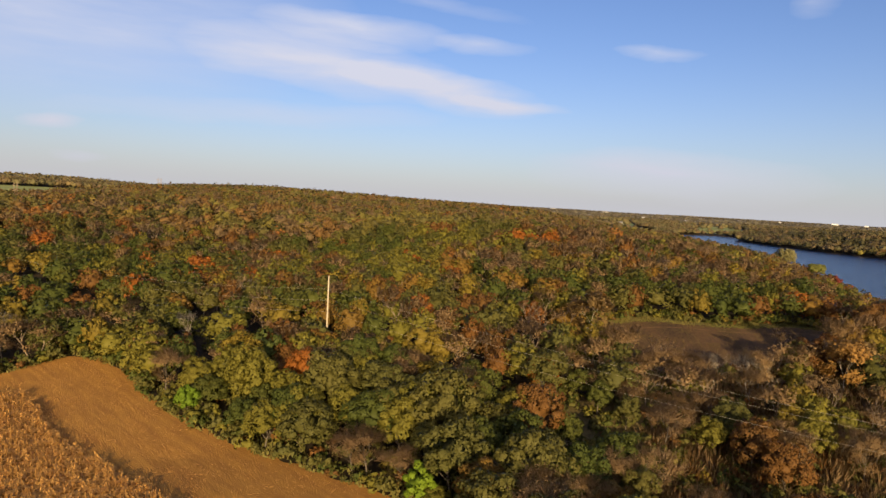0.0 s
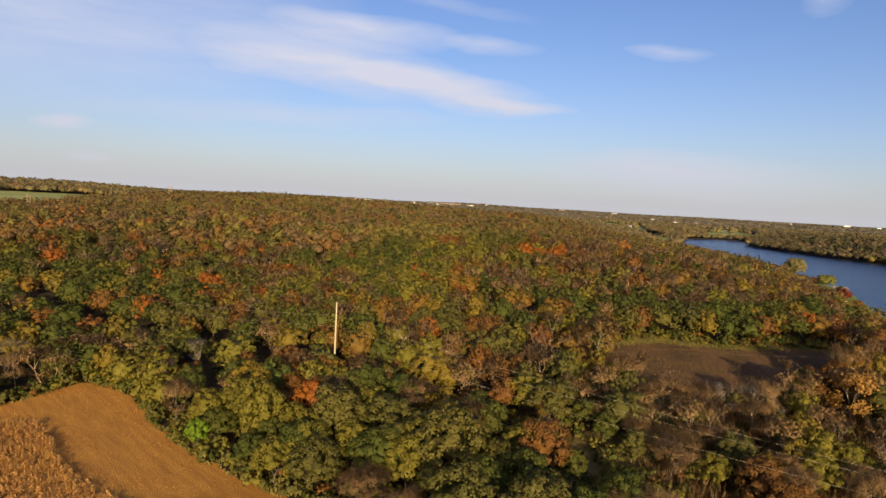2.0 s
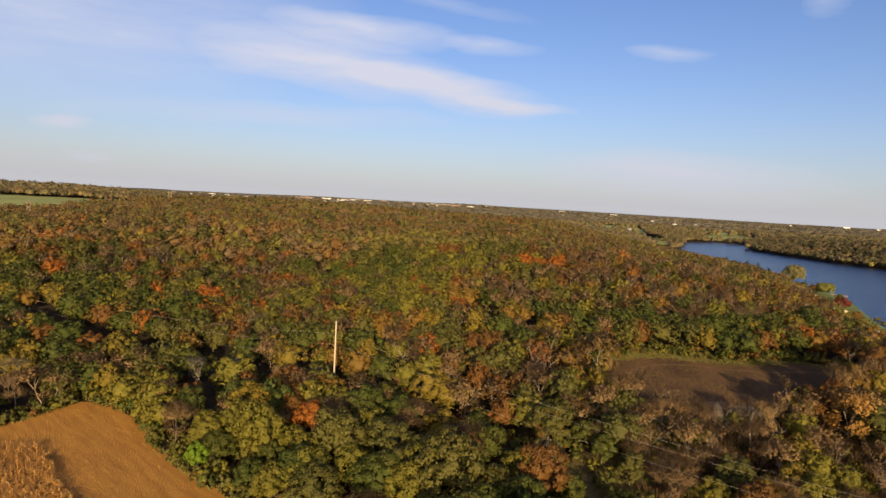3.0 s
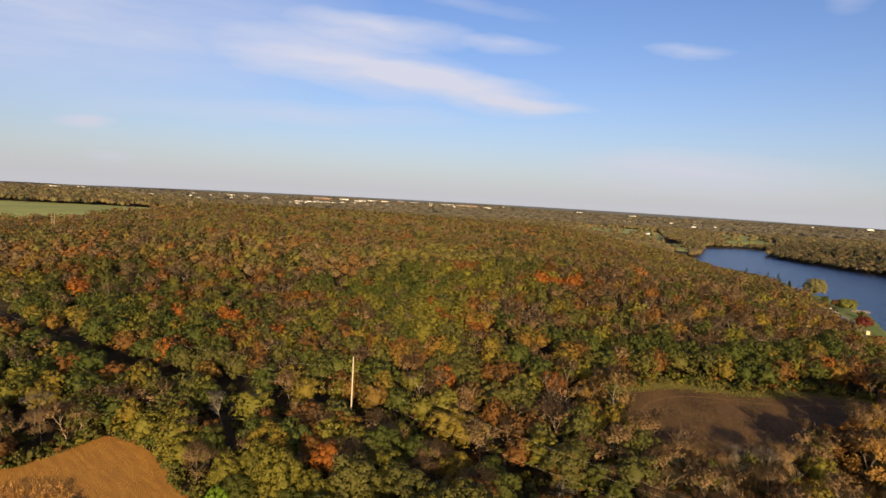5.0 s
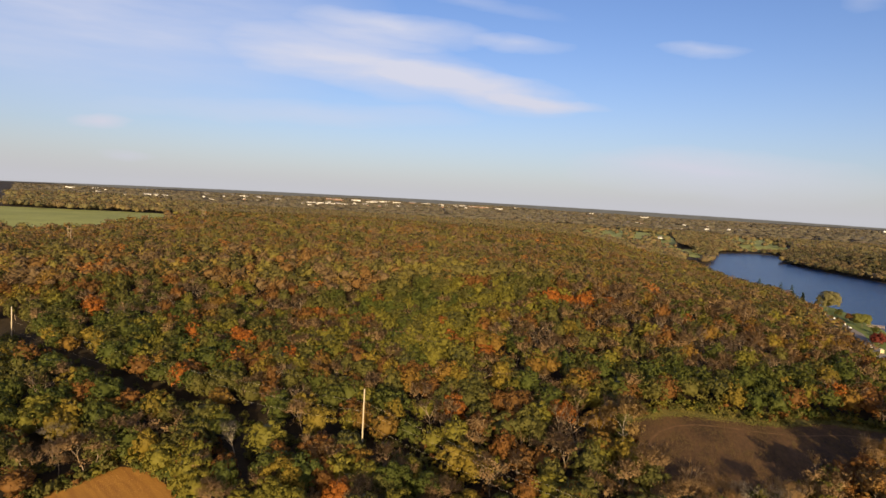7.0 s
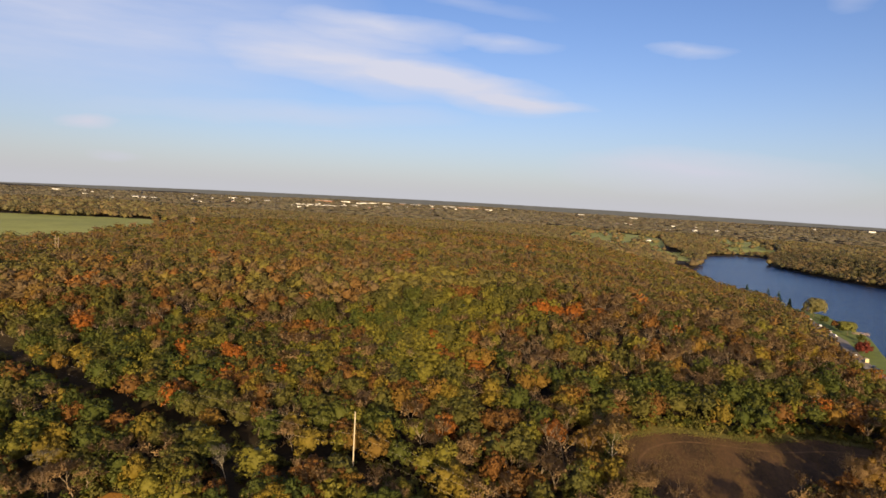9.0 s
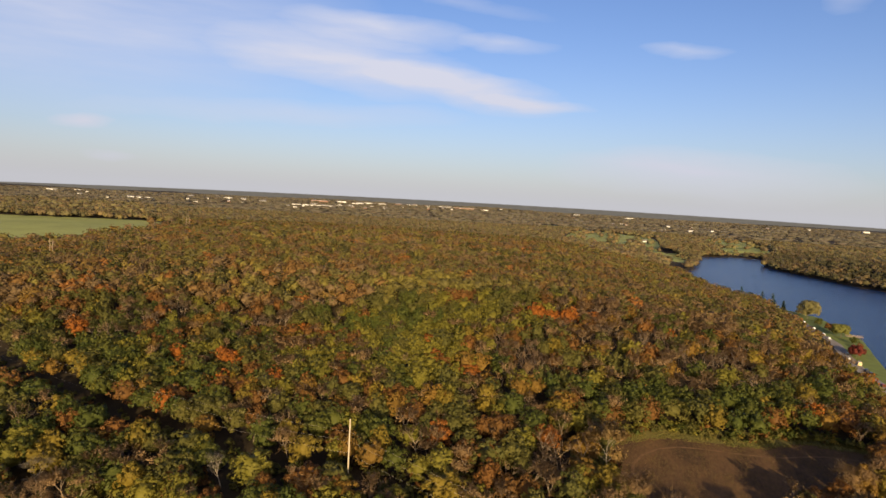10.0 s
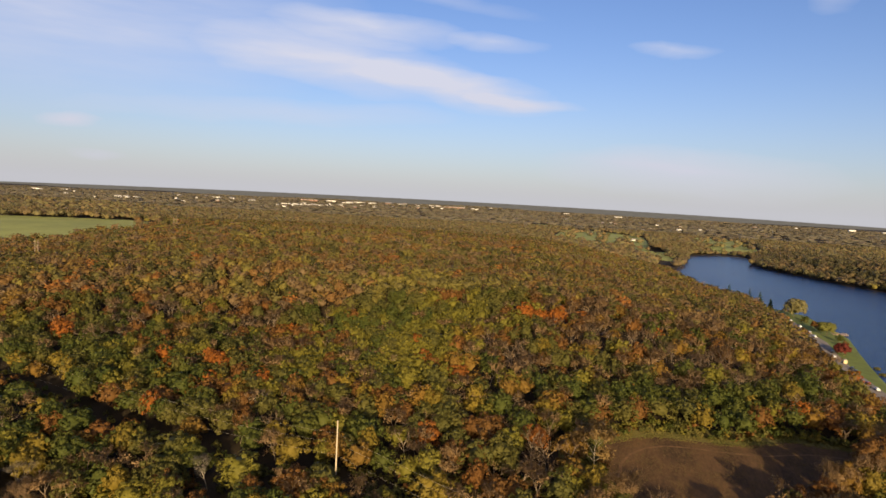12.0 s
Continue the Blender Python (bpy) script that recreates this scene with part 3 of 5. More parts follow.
def grown(ring, centre, by):
    out = []
    for x, y in ring:
        d = math.hypot(x - centre[0], y - centre[1])
        out.append((x + (x - centre[0]) / d * by, y + (y - centre[1]) / d * by))
    return out


patch("ground_stubble", "harvested orange-brown stubble soil beside the corn", STUBBLE, [(x + 1.1 * swell(x, y, 7, 90), y + 1.1 * swell(x, y, 7, 91)) for x, y in grown(smooth_ring(SOIL, 4), (-75, 112), 2.0)], 0.12, 6, "field")
patch("ground_rim", "rough green-tan grass round the clearing", RIM_GRASS, smooth_ring(grown(FIELD, (105, 215), 15)), 0.07, 6, "grass")
patch("ground_cut", "rough olive-tan grass under the power line cut", CUT_GRASS, smooth_ring([(14, 110), (24, 150), (40, 168), (64, 178), (100, 182), (150, 214), (185, 214), (190, 150), (130, 90), (60, 78), (32, 92)]), 0.06, 8, "grass")
patch("ground_clearing", "dark brown weedy clearing among the trees", WEEDY, smooth_ring(FIELD), 0.12, 6, "field")
patch("ground_pasture", "light green grass pasture beyond the woods", MEADOW, smooth_ring(PASTURE), 0.3, 40, "field")
for ring in MEADOWS:
    patch("ground_meadow", "pale green meadow between distant woods", MEADOW, smooth_ring(ring), 0.5, 60, "meadow")


def ribbon(name, label, mat, line, wide, lift, category, offset=0.0):
    pts = []
    for (ax, ay), (bx, by) in zip(line, line[1:]):
        n = max(2, int(math.hypot(bx - ax, by - ay) / 6))
        pts += [(ax + (bx - ax) * k / n, ay + (by - ay) * k / n) for k in range(n)]
    pts.append(line[-1])
    p = np.array(pts)
    d = np.gradient(p, axis=0)
    d /= np.linalg.norm(d, axis=1, keepdims=True)
    side = np.stack([d[:, 1], -d[:, 0]], 1)
    across = 4 if wide < 12 else 15
    cols = [p + side * (offset + wide * s) for s in np.linspace(-0.5, 0.5, across)]
    x, y = np.stack(cols, 1)[..., 0].ravel(), np.stack(cols, 1)[..., 1].ravel()
    k = np.arange(len(p) * across).reshape(-1, across)
    q = np.stack([k[:-1, :-1], k[:-1, 1:], k[1:, 1:], k[1:, :-1]], -1).reshape(-1, 4)
    f = np.concatenate([q[:, [0, 1, 2]], q[:, [0, 2, 3]]])
    return land(name, label, mat, x, y, f, lift, category)


ribbon("ground_lawn", "mown green lawn between the road and the lake", LAWN, SHORE_ROAD, 40, 0.10, "lawn", offset=16)
ribbon("ground_track", "pale wheel track curving round the clearing", RUT, [(59, 205), (59.5, 212), (62, 220), (67, 227), (74, 232), (82, 234.5), (91, 234), (100, 232), (109, 230.5), (118, 230), (126, 231.5), (134, 233), (142, 232.5), (150, 230)], 1.1, 0.17, "track")
ribbon("road", "pale asphalt lakeside road with parking", ROAD, SHORE_ROAD, 8, 0.18, "road")
patch("ground_beach", "small pale sand beach on the lake shore", SAND, smooth_ring([(338, 975), (362, 990), (368, 1012), (350, 1010)]), 0.35, 12, "beach")

bm = bmesh.new()
bm.faces.new([bm.verts.new((x, y, WATER_Z)) for x, y in [(150, 100), (150, 420), (235, 520), (250, 1050), (400, 1420), (640, 1420), (640, 1000), (900, 500), (760, 100)]][::-1])
bmesh.ops.triangulate(bm, faces=bm.faces[:])
me = bpy.data.meshes.new("water")
bm.to_mesh(me)
bm.free()
if me.polygons[0].normal.z < 0:
    me.flip_normals()
me.materials.append(WATER)
tagged(new("water", me), "blue rippled lake water between wooded shores", "lake", kind="structure")

# ---------------------------------------------------------------- trees
# bearing (degrees), range, width, depth, height, flat roof
TOWN = [(-15.0, 3500, 46, 18, 13, 1), (-14.2, 3450, 30, 16, 15, 1), (-13.3, 3400, 60, 20, 13, 1), (-12.7, 3420, 26, 16, 14, 0), (-12.2, 3380, 34, 16, 12, 1), (-13.0, 4300, 120, 30, 15, 1), (-11.2, 4350, 60, 30, 13, 1),
        (-9.6, 4200, 44, 20, 14, 0), (-8.7, 4300, 70, 26, 13, 1), (-7.6, 4250, 50, 22, 13, 1), (-6.2, 4300, 40, 22, 14, 0), (-5.0, 4400, 70, 26, 13, 1), (-3.6, 4350, 40, 20, 13, 1), (-2.1, 4500, 90, 26, 12, 1),
        (-0.4, 4300, 140, 30, 15, 1), (1.4, 4250, 46, 22, 16, 1), (-28.0, 3300, 30, 14, 12, 0), (-27.4, 3320, 26, 13, 11, 0), (-26.7, 3280, 30, 14, 12, 1), (-20.6, 3900, 44, 16, 13, 1), (-19.4, 3850, 30, 16, 12, 0),
        (-33.4, 4300, 60, 20, 13, 1), (-31.6, 4350, 44, 20, 12, 1), (-17.8, 3700, 34, 14, 13, 0), (-10.4, 3700, 30, 14, 12, 0), (-23.5, 4100, 30, 14, 12, 0), (9.4, 4300, 40, 18, 13, 1), (13.8, 4400, 50, 18, 14, 1),
        (31.0, 4500, 34, 18, 20, 1), (33.0, 4550, 26, 16, 16, 1), (33.8, 4300, 24, 14, 13, 0), (34.0, 2900, 20, 12, 11, 1), (27.3, 4400, 20, 12, 12, 0), (24.4, 4200, 18, 10, 11, 0), (17.0, 3300, 16, 10, 10, 0), (20.4, 3000, 14, 9, 9, 0),
        (15.9, 2550, 13, 9, 8, 0), (15.2, 1640, 14, 9, 6, 0)]
_r = np.random.default_rng(88)
for _b, _d, _n in ((-13, 3500, 9), (-9, 3900, 8), (-4, 4100, 7), (1, 4300, 6), (-27, 3300, 5), (-20, 3700, 5), (-31, 4200, 4), (13, 3300, 5), (19, 3000, 4)):
    for _ in range(_n):
        TOWN.append((_b + _r.normal(0, 2.0), _d + _r.normal(0, 260), _r.uniform(9, 22), 10, _r.uniform(7, 10), int(_r.integers(0, 2))))
HALF_VIEW = 0.745


# trees with pale limbs that stand free: x, y, size
BARE = [(-73, 190, 1.05), (84, 172, 1.05), (78, 177, 1.0), (-75, 247, 0.95), (-124, 178, 1.0), (28, 152, 0.8), (92, 175, 0.9), (51, 213, 1.3), (112, 174, 1.3), (119, 180, 1.1)]


def open_ground(x, y):
    """Where no tree stands."""
    bare = (away(x, y, LAKE) < np.where((x < 400) & (y > 560) & (y < 1000), 9, 0.5)) | (away(x, y, SOIL) < 1.8) | (away(x, y, FIELD) < np.where(y > 228, 6, 3)) | ((away(x, y, PASTURE) < 4) & ((away(x, y, PASTURE) < -30) | (np.sin(x * 7.13 + y * 5.77) < 0.8)))
    for ring in MEADOWS:
        bare |= (away(x, y, ring) < 4) & (np.sin(x * 12.9898 + y * 78.233) * 43758.5453 % 1 > 0.10)
    for b, d, wide, *_ in TOWN:
        tx, ty = math.sin(radians(b)), math.cos(radians(b))
        along, across = x * tx + y * ty - d, x * ty - y * tx
        bare |= (np.abs(across) < wide * 0.5 + 10) & (along > -110) & (along < 30) & (np.sin(x * 9.17 + y * 3.31) > -0.4)
    bare |= np.hypot(x - 333, y - 955) < 42
    for tx, ty, wide in BARE:
        bare |= (np.hypot(x - tx, y - ty) < 5.5 * wide) | (np.hypot(x - 0.955 * tx, y - 0.955 * ty) < 4.5 * wide)
    bare |= (from_line(x, y, [(300, 845), (345, 990)]) < 10) | (from_line(x, y, [(318, 985), (362, 1120)]) < 12)
    edge = np.where(x > 40, 6.5, 8.0)
    bare |= from_line(x, y, SWATH) < edge
    bare |= from_line(x, y, SHORE_ROAD) < np.where(y > 400, 17, 14)
    bare |= (away(x, y, LAKE) < 24) & (y > 300) & (y < 560) & (x < 360) & (x > np.interp(y, [q[1] for q in SHORE_ROAD], [q[0] for q in SHORE_ROAD]))
    return bare


def scatter(rng, near, far, gap, jitter=0.42):
    """Uneven planting between two distances from the first eye, in a fan ahead."""
    ys = np.arange(20, far, gap)
    xs = np.arange(-far * HALF_VIEW - 60, far * HALF_VIEW + 60, gap)
    x, y = np.meshgrid(xs, ys)
    x = x + (np.arange(len(ys)) % 2)[:, None] * gap / 2
    x, y = x.ravel() + rng.uniform(-jitter, jitter, x.size) * gap, y.ravel() + rng.uniform(-jitter, jitter, y.size) * gap
    r = np.hypot(x, y)
    keep = (r > near) & (r <= far) & (np.abs(x) < y * HALF_VIEW + 25)
    x, y = x[keep], y[keep]
    keep = ~open_ground(x, y)
    return x[keep], y[keep]


#            x     y    half   half   olive dark  lime  yellow orange russet brown grey
STANDS = [
    # extra yellow-green trees here put the bright spot opposite the sun into leaf colour
    (-20, 380, 62, 110, (0.16, 0.14, 0.64, 0.02, 0.003, 0.02, 0.015, 0.00)),
    (-140, 285, 110, 45, (0.44, 0.34, 0.10, 0.03, 0.005, 0.05, 0.035, 0.00)),
    (-150, 225, 70, 40, (0.36, 0.36, 0.06, 0.03, 0.005, 0.09, 0.08, 0.015)),
    (-200, 390, 130, 55, (0.26, 0.08, 0.06, 0.04, 0.005, 0.19, 0.23, 0.13)),
    (130, 345, 92, 84, (0.13, 0.05, 0.04, 0.05, 0.004, 0.06, 0.45, 0.22)),
    (85, 150, 60, 48, (0.08, 0.03, 0.09, 0.05, 0.000, 0.02, 0.58, 0.15)),
    (640, 850, 150, 450, (0.14, 0.46, 0.00, 0.00, 0.00, 0.14, 0.20, 0.06)),
    (0, 135, 34, 36, (0.42, 0.34, 0.12, 0.01, 0.004, 0.05, 0.06, 0.00)),
    (-50, 165, 40, 45, (0.28, 0.18, 0.16, 0.04, 0.01, 0.12, 0.21, 0.00)),
    (-110, 195, 40, 30, (0.38, 0.22, 0.12, 0.05, 0.005, 0.07, 0.12, 0.035)),
    (105, 262, 60, 16, (0.24, 0.40, 0.22, 0.05, 0.02, 0.04, 0.03, 0.00))]
COMMON = (0.31, 0.11, 0.11, 0.035, 0.003, 0.17, 0.180, 0.08)
# trees and small groups whose colour stands out: x, y, reach
SPOTS = {
    "brown": [(139, 522, 14), (141, 382, 14), (31, 284, 6), (48, 260, 6), (-78, 293, 6), (-86, 334, 6), (94, 414, 10), (129, 421, 10), (200, 479, 12), (23, 369, 8), (43, 293, 6)],
    "grey": [(-75, 247, 5), (-48, 316, 7), (30, 310, 8), (81, 353, 8), (131, 323, 14), (105, 346, 10), (35, 211, 9), (-173, 344, 12), (-168, 373, 12), (-175, 314, 9), (38, 325, 6), (134, 294, 9)],
    "dark": [(-39, 338, 7), (-55, 385, 8), (59, 428, 8), (-31, 220, 7), (-50, 228, 7), (10, 245, 4), (21, 246, 6), (19, 292, 8), (28, 230, 5), (86, 273, 9), (113, 251, 9), (168, 295, 7), (161, 366, 5), (93, 262, 7), (71, 258, 6),
             (-29, 398, 10), (-39, 430, 12), (63, 238, 5), (584, 1577, 14), (-95, 242, 5), (-63, 434, 9)],
    # these too carry that bright spot as leaf colour
    "lime": [(-22, 319, 8), (-20, 283, 7), (-21, 254, 6), (-9, 281, 6), (-5, 255, 6), (-41, 292, 6), (-19, 358, 9)],
    "yellow": [(-151, 419, 6), (-45, 269, 5), (-33, 250, 4.5), (-52, 205, 6), (-132, 199, 6), (-147, 223, 5), (2, 300, 4.5), (-58, 562, 6), (48, 317, 6), (63, 319, 6), (154, 285, 6), (0, 182, 6), (11, 331, 5), (11, 250, 3), (65, 286, 5), (-26, 213, 3)],
    "amber": [(-259, 428, 7), (-249, 357, 7), (-208, 402, 7), (-141, 334, 6), (-149, 302, 5), (-147, 363, 6), (-86, 256, 6), (-90, 222, 6.5), (-128, 248, 6), (-25, 242, 4.5), (11, 275, 5), (12, 342, 6), (-125, 205, 5), (41, 250, 5), (88, 347, 6),
              (151, 362, 6), (158, 343, 7), (93, 242, 4), (42, 203, 6), (42, 220, 5), (120, 337, 6), (196, 383, 7), (99, 298, 5)],
    "russet": [(-61, 184, 4.5), (-42, 183, 6), (-199, 330, 6), (-225, 349, 9), (-169, 417, 6), (-282, 598, 14), (-238, 537, 10), (-335, 529, 16), (-132, 416, 7), (-170, 462, 9), (-94, 281, 6), (-57, 269, 8), (-75, 369, 7), (-25, 255, 6.5), (-42, 218, 8), (-118, 210, 6), (0, 423, 10),
               (24, 505, 14), (54, 607, 10), (-76, 438, 10), (-126, 488, 12), (-89, 542, 9), (15, 233, 8), (-16, 238, 4), (3, 209, 5), (126, 254, 6), (198, 334, 7), (165, 266, 6), (-95, 945, 14), (69, 355, 6), (78, 280, 5), (77, 242, 5)],
    "orange": [(-240, 380, 9), (-240, 391, 6), (-219, 380, 6), (-252, 438, 6), (-199, 319, 7), (-199, 419, 7), (-138, 301, 5), (-115, 307, 6), (-111, 293, 5), (-105, 271, 5), (-82, 272, 6), (-79, 348, 5), (-13, 300, 4), (4, 285, 4), (-7, 221, 4),
               (32, 225, 4), (111, 421, 7), (77, 383, 6), (63, 377, 6), (52, 377, 5), (-59, 602, 6), (1, 487, 7), (145, 259, 5), (45, 385, 7)],
}


def kinds_at(rng, x, y):
    w = np.tile(np.array(COMMON), (len(x), 1))
    for sx, sy, hx, hy, mix in STANDS:
        k = np.exp(-(((x - sx) / hx) ** 2 + ((y - sy) / hy) ** 2) ** 2)[:, None]
        w = w * (1 - k) + np.array(mix) * k
    for i, seed in enumerate((11, 12, 13, 14, 15, 16, 17, 18)):
        w[:, i] *= 1 if i == 4 else np.clip(1 + 1.3 * swell(x, y, 62, seed) + 0.5 * swell(x, y, 330, seed + 20), 0.08, 4)
    w /= w.sum(1, keepdims=True)
    k = (rng.uniform(0, 1, (len(x), 1)) > np.cumsum(w, 1)).sum(1).clip(0, 7)
    k[(k == 5) & (rng.uniform(0, 1, len(x)) < 0.25)] = 8
    for kind, places in SPOTS.items():
        for mx, my, reach in places:
            d = np.hypot(x - mx, y - my)
            if len(d) and d.min() < 6.5:
                i = d.argmin()
                x[i], y[i] = mx, my
                k[(d < reach) | (d == d[i])] = KINDS.index(kind)
    return k


def make_tree(kind, seed):
    """One tree with trunk and crown, 13 m high, at the origin."""
    rng = np.random.default_rng(seed)
    words, _, _, twiggy = SPECIES[kind]
    e = thing("tree", ("tall " if seed % 2 else "") + words + (" with thin bare limbs" if twiggy else " with a full leafy autumn crown"), "tree", group="trees at the edge of the wood")
    if twiggy:
        v, f, tips = limbs(rng, 3, fine=0.9)
        part("trunk", mesh_of("trunk", v, f, [BARK]), None, e, "forking grey-brown trunk and limbs")
        v, f = twigs(rng, tips, 2000, 0.032, 1.9, 2300 if kind == "brown" else 600, 0.135)
        part("crown", mesh_of("crown", v, f, [LEAF[kind]]), None, e)
    else:
        v, f, tips = limbs(rng, 1, top=10.5)
        part("trunk", mesh_of("trunk", v, f, [BARK]), None, e, "grey-brown bark")
        v, f = leafy(rng, 30, 135, 0.29, low=0.4 if seed % 2 else 1.2, lump=0.29, heart=(0.25, 0.48))
        part("crown", mesh_of("crown", v, f, [LEAF[kind]]), None, e)
    return e


def plant(pool, used, x, y, size, turn, tall=1.0):
    """The first of a kind is the tree itself; later ones are copies."""
    key, ob = pool
    m = pose(x, y, gz(x, y), 0, 0, turn)
    if key in used:
        ob = copy_thing(ob, m)
    else:
        used.add(key)
        ob.matrix_basis = m
    ob.scale = (size, size, size * tall)
    return ob


rng = np.random.default_rng(5)
TREES = {(k, s): make_tree(k, 100 + 2 * i + s) for i, k in enumerate(KINDS) for s in (0, 1)}
used = set()
NEAR = 172.0
# trees with a place of their own: x, y, kind, size, height factor
SPECIAL = [
    (1, 129, "olive", 1.45, 1.0), (-11, 144, "olive", 1.15, 0.95), (-18, 156, "lime", 1.0, 0.85), (9, 121, "dark", 1.0, 0.9), (-13, 130, "dark", 1.25, 0.8), (-23, 143, "olive", 1.3, 0.95), (-26, 126, "olive", 1.0, 0.85), (-2, 150, "yellow", 0.8, 0.85), (-8, 157, "brown", 0.9, 0.9), (9, 102, "amber", 0.85, 1.0), (-15, 119, "brown", 0.75, 0.75), (-5, 114, "brown", 0.8, 0.75), (-41, 173, "russet", 0.9, 0.9), (-18, 179, "lime", 0.9, 0.8),
    (18, 105, "olive", 1.15, 1.05), (26, 110, "dark", 1.0, 1.0), (36, 122, "dark", 1.05, 0.85), (0, 104, "lime", 0.6, 0.6), (3, 116, "dark", 0.9, 0.8),
    (-12, 118, "brown", 0.9, 0.8), (-34, 128, "lime", 0.9, 0.8), (-40, 134, "dark", 0.8, 0.8), (-52, 146, "dark", 0.8, 0.8), (-57, 152, "lime", 0.9, 0.9), (31, 107, "amber", 0.8, 0.75),
    (41, 106, "dark", 0.6, 0.6), (54, 108, "yellow", 0.7, 0.7), (72, 140, "yellow", 0.8, 0.9),
    (0, 160, "yellow", 0.9, 0.9), (-5, 164, "brown", 1.0, 0.9), (62, 178, "brown", 1.0, 0.95), (70, 174, "brown", 0.95, 1.0), (90, 177, "brown", 1.0, 1.0),
    (108, 188, "russet", 0.9, 1.0), (52, 188, "brown", 1.1, 1.0), (118, 194, "russet", 0.9, 0.95), (127, 199, "amber", 1.0, 1.1), (66, 168, "lime", 0.7, 0.8), (82, 166, "brown", 0.95, 0.9),
    (140, 210, "russet", 1.1, 1.2), (133, 203, "grey", 1.1, 1.2), (148, 215, "russet", 1.1, 1.2), (155, 221, "brown", 1.2, 1.2), (146, 207, "brown", 1.1, 1.2), (160, 226, "brown", 1.1, 1.2), (124, 196, "brown", 1.1, 1.15), (-118, 172, "grey", 0.95, 1.0)]
near_x, near_y = scatter(rng, 84, NEAR, 7.6)
far_off = np.ones(len(near_x), bool)
for sx, sy, *_ in SPECIAL:
    far_off &= np.hypot(near_x - sx, near_y - sy) > 5.0
far_off &= ~((near_x > 26) & (near_y < 132) & (np.sin(near_x * 37.7 + near_y * 11.3) < 0.45))
near_x, near_y = near_x[far_off], near_y[far_off]
near_k = kinds_at(rng, near_x, near_y)
for x, y, kind, size, tall in SPECIAL:
    s = int(rng.integers(0, 2))
    plant(((kind, s), TREES[kind, s]), used, x, y, size, rng.uniform(0, 360), tall)
for x, y, k in zip(near_x, near_y, near_k):
    s = int(rng.integers(0, 2))
    plant(((KINDS[k], s), TREES[KINDS[k], s]), used, x, y, rng.uniform(0.66, 1.12) * (0.85 if x > 34 else 1.0), rng.uniform(0, 360), rng.uniform(0.9, 1.1))
for key, ob in TREES.items():
    if key not in used:
        plant((key, ob), used, rng.uniform(-60, 60), 168, 0.9, 0)


def pale_tree(x, y, size, seed, label, leaves=0, mat=None):
    rng = np.random.default_rng(seed)
    e = thing("bare_tree", label, "tree", (x, y, gz(x, y)), rng.uniform(0, 360))
    v, f, tips = limbs(rng, 3, spread=0.8)
    part("trunk", mesh_of("trunk", v, f, [PALE_BARK]), None, e, "pale forking trunk")
    v, f = twigs(rng, tips, 900, 0.022, 1.8 if leaves else 1.3, leaves, 0.30)
    part("crown", mesh_of("crown", v, f, [mat or PALE_BARK]), None, e)
    e.scale = (size, size, size)


for k, (x, y, size) in enumerate(BARE[:7]):
    pale_tree(x, y, size, k + 1, "leafless pale-barked tree with fine spreading branches")
for k, ((x, y, size), words, mat) in enumerate(zip(BARE[7:], ("tan", "golden-tan", "tan"), (TAN_LEAF, GOLD_LEAF, TAN_LEAF))):
    pale_tree(x, y, size, k + 11, f"pale-limbed tree with thin {words} leaves beside the clearing", 4600, mat)

# woods beyond the counted trees
shapes = np.random.default_rng(77)


def twiggy_shape(count, wide, leaves, size=0.42, fine=1.35):
    v, f, tips = limbs(shapes, 2, sides=3, top=13.8, fine=fine)
    v = with_normals(v, f)
    w, g = twigs(shapes, tips, count, wide, 2.1, leaves, size)
    return np.concatenate([v, w]), np.concatenate([f, g + len(v)]), np.concatenate([np.full(len(f), 9), np.full(len(g), -1)])


NIGH = [leafy(shapes, 20, 42, 0.44, core=2, lump=0.30, low=0.6, top=12.8, heart=(0.40, 0.64)) for _ in range(8)]
NIGH_TWIG = [twiggy_shape(480, 0.065, 420, 0.29) for _ in range(5)]
STARK = [twiggy_shape(260, 0.06, 40, 0.3, 1.7) for _ in range(5)]
MID = [leafy(shapes, 17, 26, 0.54, core=1, lump=0.31, low=0.8, top=12.6, heart=(0.46, 0.66)) for _ in range(8)]
MID_TWIG = [twiggy_shape(300, 0.09, 230, 0.36) for _ in range(5)]
FAR = [leafy(shapes, 13, 12, 0.74, core=1, lump=0.32, loose=0.3, low=0.5, top=12.4, heart=(0.5, 0.70), rough=0.18) for _ in range(10)]
FURTHER = [leafy(shapes, 10, 6, 1.0, core=1, lump=0.35, loose=0.25, low=0.5, top=12.4, heart=(0.5, 0.76), rough=0.15) for _ in range(10)]
REMOTE = [leafy(shapes, 4, 3, 1.6, core=1, lump=0.40, loose=0.25, radius=6.0, low=0.2, heart=(0.6, 0.88), rough=0.12) for _ in range(8)]
DISTANT = [leafy(shapes, 4, 3, 2.9, radius=10.0, low=1, top=11, core=1, loose=0.2, heart=(0.7, 0.95), rough=0.1) for _ in range(6)]


